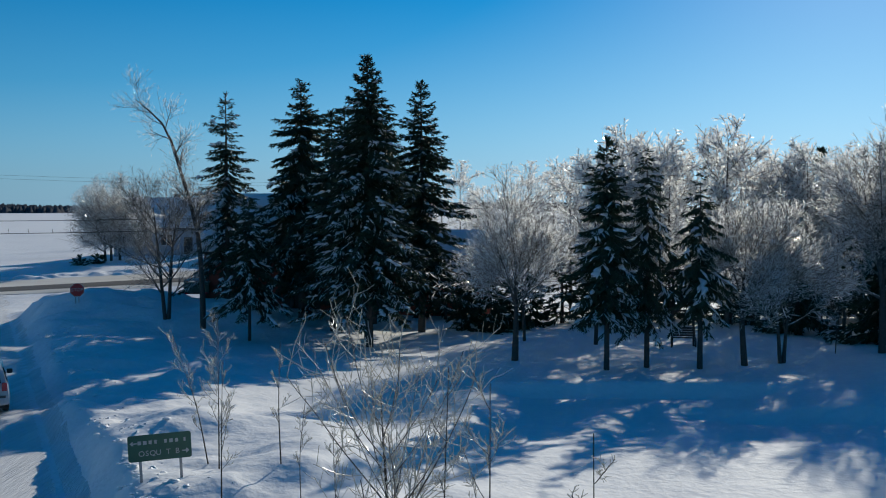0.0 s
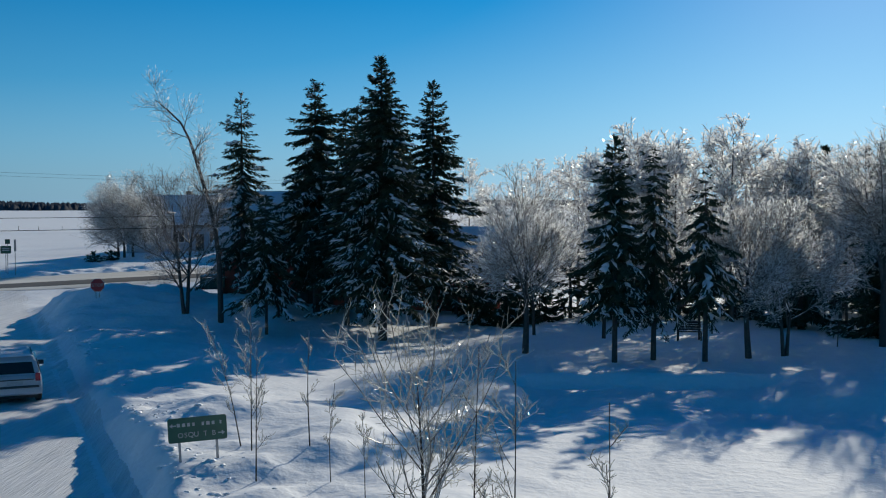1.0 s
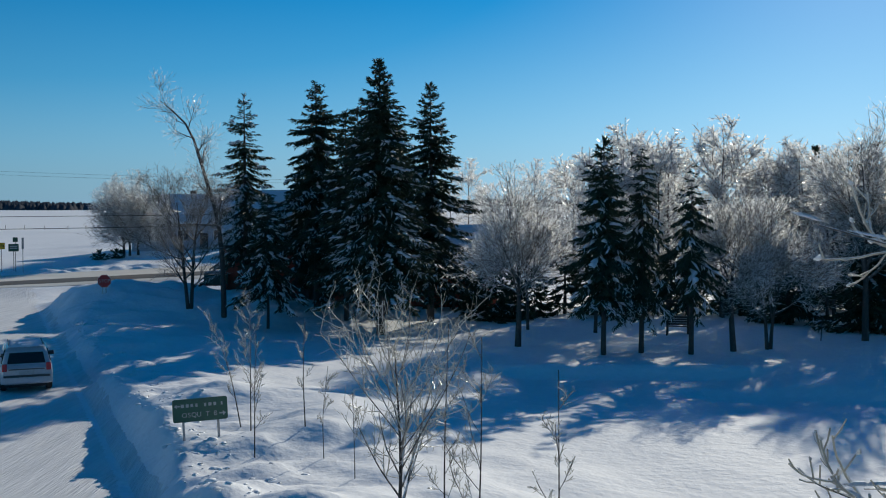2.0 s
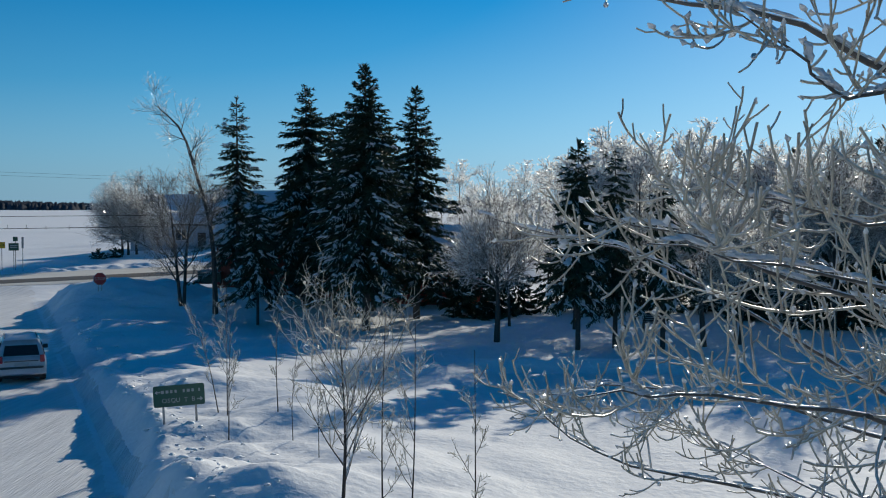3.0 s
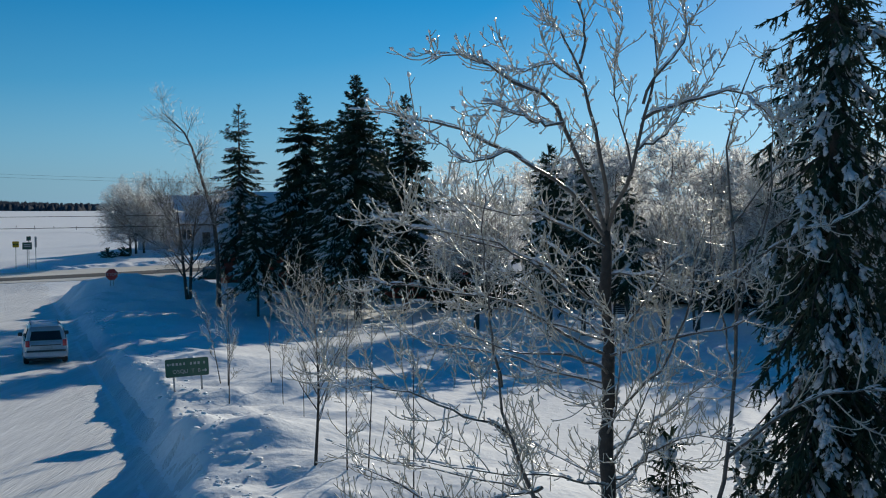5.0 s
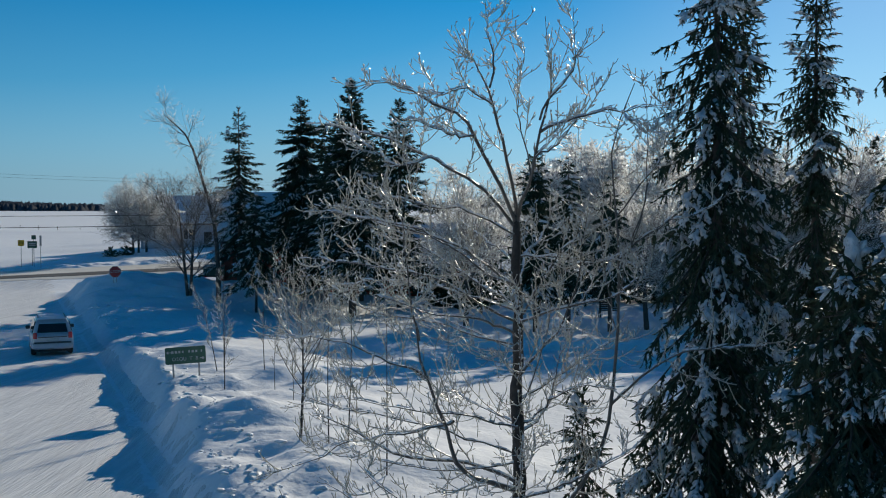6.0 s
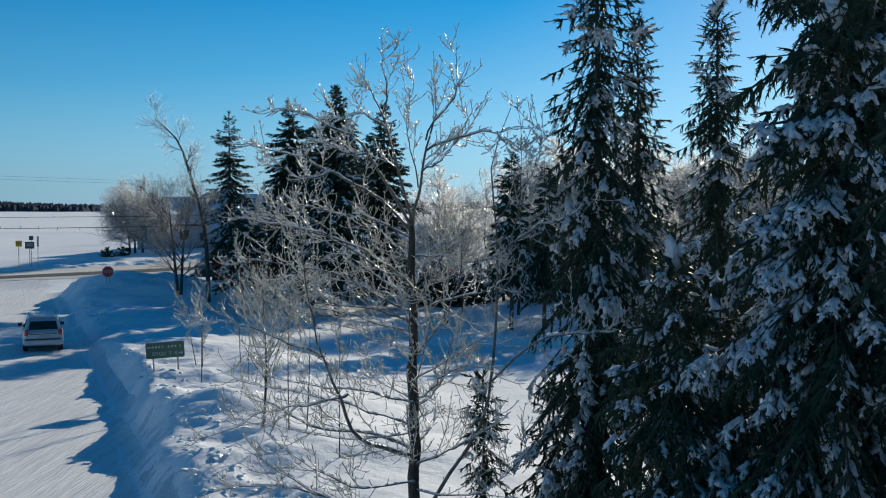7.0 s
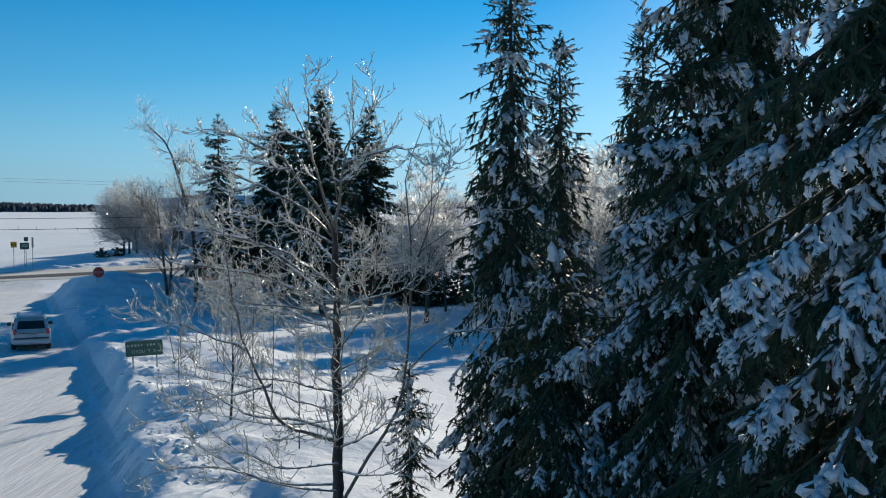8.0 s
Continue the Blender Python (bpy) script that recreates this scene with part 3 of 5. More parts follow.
    for k, (tv, tf) in enumerate(kinds):
        c = lie & (pick == k)
        if spray or lumps:
            snow.append(stamped(tv, tf, at[c] + top[c] * (0.035 if lumps else 0.012), d1[c] * size[c, None] * cover, side[c] * size[c, None] * cover, top[c] * size[c, None] * cover))
            continue
        thick = (0.014 + 0.024 * g.rand(c.sum()) ** 1.5)[:, None] * clump
        snow.append(stamped(tv, tf, at[c] + top[c] * 0.018 + d1[c] * (size[c] * 0.12)[:, None], d1[c] * size[c, None] * (cover - 0.2 + 0.4 * g.rand(c.sum()))[:, None], side[c] * thick * 1.7, top[c] * thick))
    if pads:
        pa, pd = np.array([p[0] for p in pads]), unit(np.array([p[1] for p in pads]))
        ps = unit(np.cross(pd, np.array([0, 0, 1.0]) + 1e-3))
        pt = np.cross(ps, pd)
        big = (0.55 + 0.6 * g.rand(len(pa)))[:, None] * pad
        tv, tf = pillow(g, 3, 5)
        snow.append(stamped(tv, tf, pa + pt * 0.07 - pd * big * 0.1, pd * big * 0.24, ps * big * 0.085, pt * big * 0.05))
    if not rich:
        arms_p, ar = arms_p[:, [0, 2, 5]], ar[:, [0, 2, 5]]
    return tubes(trunk, tr, 9), tubes(arms_p, ar, 3), joined(needles), joined(snow)


def plant_spruce(at, label, group="", name="spruce_tree", **kw):
    z = float(height(*at)) - 0.05
    t, a, n, s = spruce(**dict(kw, tall=kw["tall"] - z))
    tree = holder(name, pose(at[0], at[1], z), label, "tree", group)
    link_part("trunk", tri_mesh("trunk", *t), BARK, tree)
    link_part("bough", tri_mesh("bough", *a), BARK, tree, "", "stuff")
    link_part("crown", tri_mesh("crown", *n, smooth=False), NEEDLE, tree, "dark green drooping needle sprays", "stuff")
    link_part("snow", tri_mesh("snow", *s), SNOW_CLUMP, tree, "clumps of snow lying on the branches", "stuff")
    return tree


# clods thrown up along the crest of the plough bank
g = rng_of(8)
m = 520
y = 8 + 46 * g.rand(m) ** 1.2
s = 0.95 + np.abs(g.randn(m)) * 0.85
x = (s - (y - 22) * 0.418 - 0.0625 * np.clip(22 - y, 0, 20)) / 0.908 - 7.8
turn = g.rand(m) * 6.283
size = (0.03 + 0.09 * g.rand(m) ** 3)[:, None]
along = np.stack([np.cos(turn), np.sin(turn), 0 * turn], -1)
across = np.stack([-np.sin(turn), np.cos(turn), 0 * turn], -1)
at = np.stack([x, y, height(x, y)], -1)
clods = [stamped(*pillow(g, 4, 6), at[k::4], along[k::4] * size[k::4] * 2.6, across[k::4] * size[k::4] * 1.1, np.array([0, 0, 0.5]) * size[k::4]) for k in range(4)]
tagged(link_part("snow_clod", tri_mesh("snow_clod", *joined(clods)), SNOW), "loose clods of snow along the plough bank", "snow", kind="stuff")

# the tall spruces in front of the red buildings
TALL = "tall dark spruce with snow on its drooping branches"
far = dict(spikes=7, pad=1.6, rich=0, cover=0.9, lumps=1, tier=0.35)
plant_spruce((-4.2, 51.7), "tallest dark spruce with snow-laden lower branches reaching low", "tall spruces", seed=3, tall=14.2, bottom=3.0, radius=3.8, girth=0.24, whorl=0.36, arms=8, gap=0.19, fat=0.17, droop=0.6, snowy=1.0, ragged=0.4, power=0.88, **far)
plant_spruce((-1.8, 57.8), TALL, "tall spruces", seed=4, tall=13.7, bottom=2.6, radius=3.3, girth=0.22, whorl=0.42, arms=7, gap=0.19, fat=0.16, droop=0.55, snowy=0.65, ragged=0.5, **far)
plant_spruce((-8.9, 61.3), TALL, "tall spruces", seed=5, tall=14.1, bottom=3.4, radius=4.0, girth=0.24, whorl=0.44, arms=7, gap=0.19, fat=0.17, droop=0.75, snowy=0.65, ragged=0.42, **far)
plant_spruce((-6.5, 62.5), TALL, "tall spruces", seed=6, tall=12.8, bottom=2.8, radius=3.3, girth=0.2, whorl=0.44, arms=7, gap=0.19, fat=0.17, droop=0.65, snowy=0.65, ragged=0.42, **far)
plant_spruce((-14.1, 65.0), "slender tall spruce with open tiers of snowy branches", "tall spruces", seed=7, tall=14.0, bottom=2.4, radius=3.1, girth=0.2, whorl=0.52, arms=6, gap=0.19, fat=0.14, droop=0.6, snowy=0.75, ragged=0.4, **far)
plant_spruce((-10.4, 53.3), "small drooping spruce on a thin bare trunk", "small spruces", seed=8, tall=7.3, bottom=2.5, radius=1.9, girth=0.09, whorl=0.36, arms=7, gap=0.16, fat=0.14, droop=0.7, snowy=0.78, **far)

# hidden behind the nearer spruces, added only to cast shade on the bank
plant_spruce((-5.3, 82.0), "unseen tall spruce added behind the red barn to shade the bank", "tall spruces", seed=15, tall=13.2, bottom=2.6, radius=3.3, girth=0.2, whorl=0.55, arms=7, gap=0.32, fat=0.21, droop=0.45, snowy=0.39, **far)

# extra spruces lost among the tall crowns, added to shade lane and bank
for k, (x, y, h) in enumerate(((-10.2, 66.0, 9.6), (-4.0, 65.5, 10.6), (-6.6, 57.0, 12.0), (-4.6, 60.2, 12.2))):
    plant_spruce((x, y), "dark spruce added among the taller ones to block the sun", "tall spruces", seed=16 + k, tall=h, bottom=3.8, radius=2.8, girth=0.16, whorl=0.5, arms=7, gap=0.29, fat=0.19, droop=0.45, snowy=0.5, **far)

# the row of trees across the yard
hung = dict(far, pad=2.0, cover=1.0)
plant_spruce((6.4, 44.2), "young spruce with heavy snow on hanging branches and bare trunk", "yard spruces", seed=11, tall=9.6, bottom=2.6, radius=1.7, girth=0.13, whorl=0.36, arms=7, gap=0.15, fat=0.16, droop=0.7, snowy=0.8, power=0.7, **hung)
plant_spruce((8.25, 45.2), "ragged spruce with a broken top and drooping snowy branches", "yard spruces", seed=12, tall=9.2, bottom=2.6, radius=1.5, girth=0.13, whorl=0.46, arms=6, gap=0.16, fat=0.14, droop=0.95, snowy=0.8, power=0.65, broken=0.02, ragged=0.45, **hung)
plant_spruce((10.4, 44.7), "ragged spruce with drooping snowy branches on a bare trunk", "yard spruces", seed=13, tall=8.1, bottom=2.6, radius=1.5, girth=0.13, whorl=0.46, arms=6, gap=0.16, fat=0.14, droop=0.95, snowy=0.75, power=0.6, broken=0.03, ragged=0.45, **hung)
plant_broadleaf((2.7, 46.8), "bare maple with a broad frosted crown and forked trunk", "yard maples", seed=21, dome=(5.0, 2.9, 3.9), tall=9.0, spread=5.2, fork=2.2, girth=0.17, limbs=22, orders=(9, 7, 5), up=0.3, lead=0.42, fan=0.8, steep=36, limb_n=8, tip=0.34, crook=0.1, thick=0.0145)
plant_broadleaf((12.5, 45.4), "bare frosted maple with one crooked low limb", "yard maples", seed=22, dome=(5.0, 2.6, 3.9), tall=8.8, spread=4.4, fork=2.4, girth=0.16, limbs=18, orders=(9, 7, 5), up=0.3, lead=0.5, fan=0.75, steep=36, limb_n=8, tip=0.34, crook=0.1, thick=0.0145)
plant_broadleaf((14.2, 45.8), "bare frosted maple forking low into spreading limbs", "yard maples", seed=23, dome=(4.4, 2.8, 3.4), tall=7.6, spread=4.4, fork=1.3, girth=0.14, limbs=9, orders=(9, 7, 5), up=0.25, stems=2, lead=0.45, fan=0.8, steep=36, limb_n=8, tip=0.34, crook=0.1, thick=0.0145)
plant_broadleaf((19.8, 49.0), "large bare frosted tree at the edge of the wood, shading the yard", "yard maples", seed=24, dome=(7.0, 3.8, 5.2), tall=12.4, spread=5.4, fork=2.2, girth=0.19, limbs=30, orders=(9, 7, 5), up=0.32, lead=0.55, fan=0.75, steep=36, limb_n=8, tip=0.34, crook=0.1, thick=0.0145)
# added about the edge of view so that its crown shades the yard
plant_broadleaf((23.0, 46.8), "large bare frosted tree at the edge of the wood, shading the yard", "yard maples", seed=28, dome=(7.0, 3.6, 5.0), tall=12.0, spread=5.2, fork=2.2, girth=0.19, limbs=26, orders=(9, 7, 5), up=0.32, lead=0.55, fan=0.75, steep=36, limb_n=8, tip=0.34, crook=0.1, thick=0.0145)
plant_broadleaf((3.6, 54.0), "slim bare frosted tree", "yard maples", seed=25, tall=9.5, spread=2.4, fork=2.5, girth=0.09, limbs=12, orders=(8, 7, 4), up=0.5)
plant_broadleaf((7.1, 53.0), "slim bare frosted tree", "yard maples", seed=26, tall=8.5, spread=2.4, fork=2.3, girth=0.11, limbs=12, orders=(8, 7, 4), up=0.5)

# by the corner of the two roads
plant_broadleaf((-15.4, 56.2), "bare tree with two dark stems on a snow mound", "corner trees", seed=31, tall=9.0, spread=2.9, fork=1.2, girth=0.16, limbs=12, orders=(9, 7, 4), stems=2, up=0.35, twig=LIMB, tips=RIME, lead=0.75)
plant_broadleaf((-13.3, 55.5), "tall leaning bare tree with an icy top", "corner trees", seed=32, tall=12.1, spread=1.5, fork=4.2, girth=0.17, limbs=11, orders=(6, 4, 3), lean=(-3.5, 0.3), bend=((-0.03, 0, 2.6), (-0.3, 0, 5.4), (-1.15, 0.1, 8.4), (-2.0, 0.2, 10.7)), up=0.35, lead=1.0, steep=34, tip=0.36, crook=0.09, twig=LIMB)
for k, (x, y, h) in enumerate(((-37.3, 113, 9.8), (-36.5, 113.5, 9.2), (-38.1, 113.5, 9.0))):
    plant_broadleaf((x, y), "round bare frosted tree beyond the main road", "trees beyond the road", seed=41 + k, dome=(5.0, 4.2, h - 5.2), tall=h, spread=6.6, fork=0.9, girth=0.17, limbs=20, orders=(10, 8, 4), up=0.12, thick=0.015, lead=0.4, fan=0.85, steep=38, tip=0.45, crook=0.1)
plant_broadleaf((-82, 150), "bare frosted tree far beyond the main road", "trees beyond the road", seed=45, tall=11, spread=3.6, fork=2, girth=0.2, limbs=12, orders=(7, 6, 0), thick=0.02)

for k, (x, y, h) in enumerate(((-39.2, 108.8, 0.9), (-37.9, 110.5, 0.8))):
    plant_spruce((x, y), "low dark snow-capped bush beyond the main road", "bushes beyond the road", "bush", seed=95 + k, tall=h + float(height(x, y)), bottom=0.1, radius=0.9, girth=0.05, whorl=0.3, arms=7, gap=0.3, fat=0.24, droop=0.2, snowy=0.7, power=0.5, **far)

# the wood behind the yard
g = rng_of(50)
kinds = []
for k in range(5):
    t, l, w, e = broadleaf(seed=60 + k, tall=11.0, spread=2.6, fork=2.0, girth=0.1, limbs=26, orders=(8, 11, 0), up=0.25, thick=0.019, steep=46, limb_n=5, lead=0.84, tip=0.19, crook=0.16)
    kinds.append(tuple((rounded_crown(v, 6.0, 3.3, 4.6), f) for v, f in (joined([t, tubes(l[0], l[1] * 0.6, 3)]), w, e)))
stems, rime, tips = [], [], []
for k in range(80):
    x, y = (7 + 9 * g.rand(), 60 + 18 * g.rand()) if k % 5 == 0 else (-3 + 48 * g.rand(), 63 + 13 * g.rand() ** 1.2) if k % 5 == 1 else (12 + 38 * g.rand(), 58.5 + 10 * g.rand() ** 1.4)
    if x < 6.5 and y < 84:
        y += 23
    if x < 19 and y < 61:
        y += 3
    size = (0.4 + 0.3 * g.rand() if k % 4 == 0 else 0.78 + 0.32 * g.rand()) * (0.86 + 0.26 * float(step(2, 12, x))) * (1 - 0.13 * float(step(14, 22, x)) + 0.2 * float(step(29, 36, x)))
    w = g.rand() * 6.283
    c, s = np.cos(w), np.sin(w)
    foot = np.array([x, y, float(height(x, y))])
    for into, (v, f) in zip((stems, rime, tips), kinds[k % 5]):
        into.append((np.stack([v[:, 0] * c - v[:, 1] * s, v[:, 0] * s + v[:, 1] * c, v[:, 2]], -1) * size + foot, f))
for k in range(40):
    x, y = 9 + 36 * g.rand(), 61 + 5 * g.rand()
    v, f = joined(kinds[k % 5][:2])
    size = 0.2 + 0.16 * g.rand()
    stems.append((v * np.array([size * 1.6, size * 1.6, size]) + np.array([x, y, float(height(x, y)) - 0.6]), f))
wood = link_part("bare_wood", tri_mesh("bare_wood", *joined(stems)), LIMB)
tagged(wood, "wood of bare trees white with ice", "woods", kind="stuff")
link_part("fine_twig", tri_mesh("fine_twig", *joined(rime)), RIME, wood, "grey twigs coated in ice", "stuff")
link_part("frosted_tip", tri_mesh("frosted_tip", *joined(tips)), FROST, wood, "white frosted twig tips", "stuff")
# besides the spruces in sight, hidden ones are added to shade the yard
for k, (x, y, h) in enumerate(((27.0, 70, 10.6), (29.0, 72, 11.0), (30.8, 71, 10.4), (25.2, 73, 10.8), (24.0, 66, 5.0), (21.5, 64, 4.0), (27.5, 64, 4.6), (30.0, 62, 5.0), (18.5, 65, 3.6), (-0.6, 65.5, 3.0), (12, 67, 4.4), (15.5, 68, 4.8), (19, 69, 5.6), (22, 69.5, 6.4), (34, 67, 9.2), (37.5, 66, 9.0), (16.5, 63.5, 4.2), (13, 63, 3.8), (26, 61.5, 4.0), (8.6, 61.5, 4.4), (10.6, 64, 5.4), (6.4, 63.0, 3.4))):
    plant_spruce((x, y), "dark spruce standing in the frosted wood, shading the yard", "wood spruces", seed=70 + k, tall=h, bottom=0.8, radius=2.3, girth=0.14, whorl=0.7, arms=6, gap=0.5, fat=0.26, droop=0.4, snowy=0.3, **far)

for k, (x, y, h) in enumerate(((2.0, 58.4, 2.9), (0.8, 59.4, 3.1), (3.1, 60.2, 2.7), (4.4, 61.5, 2.9))):
    plant_spruce((x, y), "low dark spruce beside the red building", "low spruces", seed=85 + k, tall=h, bottom=0.2, radius=1.3, girth=0.06, whorl=0.36, arms=7, gap=0.3, fat=0.24, droop=0.5, snowy=0.3, **far)

# one dark spruce shows at the right; the rest thicken the yard's shade
for k, (x, y, h) in enumerate(((21.4, 53.0, 9.4), (24.2, 54.5, 10.2), (27.2, 53.0, 10.4), (30.2, 55.0, 10.0), (18.6, 57.5, 4.2))):
    plant_spruce((x, y), "dark spruce at the edge of the wood, keeping sun off the yard", "wood spruces", seed=88 + k, tall=h, bottom=0.6, radius=2.5, girth=0.16, whorl=0.6, arms=7, gap=0.4, fat=0.24, droop=0.5, snowy=0.45, ragged=0.4, **far)

# far wood on the skyline
g = rng_of(51)
cone = np.array([[1, 0, -0.5], [-0.5, 0.87, -0.5], [-0.5, -0.87, -0.5], [0.55, 0, 0.3], [-0.3, 0.5, 0.3], [-0.3, -0.5, 0.3], [0, 0, 1]])
faces = np.array([[0, 1, 4], [0, 4, 3], [1, 2, 5], [1, 5, 4], [2, 0, 3], [2, 3, 5], [3, 4, 6], [4, 5, 6], [5, 3, 6]])
m = 6500
x = -760 + 900 * g.rand(m)
y = 700 + 130 * g.rand(m) + 0.1 * x
tallness = (3.0 + 1.7 * step(-240, -340, x)) * (0.75 + 0.3 * g.rand(m)) * (1 + 0.3 * fractal(x / 60, x * 0 + 3))
at = np.stack([x, y, height(x, y) + tallness * 0.5], -1)
e = np.eye(3)
wide = (2.2 + 2.0 * g.rand(m))[:, None]
skyline = stamped(cone, faces, at, e[None, 0] * wide, e[None, 1] * wide, e[None, 2] * tallness[:, None])
tagged(link_part("far_wood", tri_mesh("far_wood", *skyline), FAR_WOOD), "dark band of woodland on the horizon beyond the field", "woods", kind="stuff")


# the near maple
def near_maple():
    g = rng_of(90)
    tree = holder("maple_tree", Matrix.Identity(4), "bare young maple, branches glazed with ice and lined with snow", "tree")
    trunk = line_of([(3.88, 0.15, -0.1), (3.84, 0.15, 2.2), (3.83, 0.15, 3.1), (3.82, 0.15, 4.6), (3.81, 0.15, 6.25)], 60)[None]
    z = trunk[0, :, 2]
    trunk[0, :, 0] += 0.012 * np.sin(z * 4.1) + 0.008 * np.sin(z * 9.7 + 1)
    girth = np.interp(z, (-0.1, 3.2, 4.6, 6.25), (0.09, 0.07, 0.058, 0.042)) * (1 + 0.09 * np.sin(z * 13) * np.sin(z * 5.3) + 0.05 * g.randn(60))
    link_part("trunk", tri_mesh("trunk", *tubes(trunk, girth[None], 14)), MAPLE_BARK, tree)
    limbs = [
        (0.020, (3.81, 0.15, 6.2), (3.74, -0.25, 6.5), (3.66, -0.4, 6.92), (3.59, -0.48, 7.22), (3.51, -0.5, 7.5), (3.38, -0.45, 7.72), (3.24, -0.4, 7.9), (3.15, -0.2, 8.19)),
        (0.013, (3.51, -0.5, 7.5), (3.50, -0.45, 7.78), (3.48, -0.3, 8.12), (3.46, -0.2, 8.47)),
        (0.009, (3.93, -0.5, 6.6), (3.83, -0.5, 7.12), (3.80, -0.45, 7.52), (3.85, -0.4, 7.98)),
        (0.010, (3.55, -0.5, 7.32), (3.3, -0.65, 7.44), (3.04, -0.75, 7.42), (2.84, -0.8, 7.44)),
    ]
    limbs += [
        (0.020, (3.82, 0.13, 6.15), (3.92, -0.3, 6.55), (3.98, -0.5, 6.86), (4.03, -0.52, 7.17), (4.08, -0.45, 7.5), (4.12, -0.35, 7.77), (4.10, -0.1, 8.29)),
        (0.013, (4.02, -0.5, 7.17), (4.18, -0.5, 7.48), (4.36, -0.4, 7.7), (4.42, -0.35, 7.87), (4.38, -0.2, 8.38)),
        (0.017, (4.02, -0.45, 7.05), (4.27, -0.45, 7.17), (4.62, -0.43, 7.27), (4.9, -0.4, 7.28), (5.38, -0.1, 7.33)),
        (0.008, (4.88, -0.4, 7.28), (5.03, -0.4, 7.14), (5.22, -0.4, 7.03)),
        (0.012, (3.98, -0.5, 6.8), (4.2, -0.5, 6.95), (4.43, -0.35, 7.22), (4.68, -0.1, 7.62)),
    ]
    limbs += [
        (0.020, (3.79, 0.13, 6.15), (3.52, -0.5, 6.67), (3.35, -0.78, 7.0), (3.2, -0.98, 7.18), (3.04, -1.1, 7.26), (2.86, -1.2, 7.36), (2.68, -1.3, 7.41), (2.5, -1.35, 7.45), (2.33, -1.4, 7.38)),
        (0.013, (3.35, -0.8, 7.0), (3.11, -0.92, 7.02), (2.9, -1.04, 7.07), (2.68, -1.16, 7.12)),
        (0.019, (3.77, 0.1, 6.1), (3.48, -0.28, 6.45), (3.16, -0.58, 6.67), (2.86, -0.71, 6.83), (2.46, -0.8, 7.01), (2.14, -0.7, 7.08), (1.9, -0.65, 7.13), (1.74, -0.62, 7.12)),
        (0.011, (2.95, -0.68, 6.79), (2.71, -0.92, 6.71), (2.44, -1.09, 6.78), (2.19, -1.12, 6.97)),
        (0.012, (3.78, 0.1, 6.0), (3.3, -0.1, 6.25), (2.8, -0.3, 6.32), (2.3, -0.3, 6.5)),
    ]
    limbs += [
        (0.015, (3.81, 0.15, 5.05), (3.04, -0.4, 5.5), (2.3, -0.85, 5.72), (1.76, -1.3, 5.79)),
        (0.014, (3.81, 0.15, 5.2), (3.4, 0.4, 5.48), (2.52, 0.8, 6.05), (1.55, 1.0, 6.3)),
        (0.014, (3.81, 0.15, 4.8), (2.98, 0.5, 5.0), (2.1, 0.9, 5.1), (1.58, 1.1, 5.4)),
        (0.015, (3.81, 0.1, 4.9), (3.4, -0.7, 5.2), (3.0, -1.4, 5.3), (2.5, -2.1, 5.5)),
        (0.015, (3.81, 0.1, 5.4), (3.2, -0.3, 5.85), (2.4, -0.6, 6.12), (1.85, -0.8, 6.32)),
        (0.014, (3.84, 0.1, 5.05), (4.3, -0.3, 5.28), (4.8, -0.5, 5.45), (5.0, -0.6, 5.8)),
        (0.014, (3.84, 0.15, 4.45), (4.2, -0.2, 5.0), (4.4, -0.4, 5.6), (4.5, -0.5, 6.2)),
        (0.012, (3.84, 0.15, 4.2), (4.6, 0.6, 4.6), (5.2, 0.9, 4.9)),
        (0.012, (3.82, 0.2, 5.3), (4.0, 1.0, 5.7), (4.2, 1.8, 6.1)),
        (0.012, (3.82, 0.2, 5.6), (3.5, 0.9, 5.9), (3.1, 1.6, 6.2)),
    ]
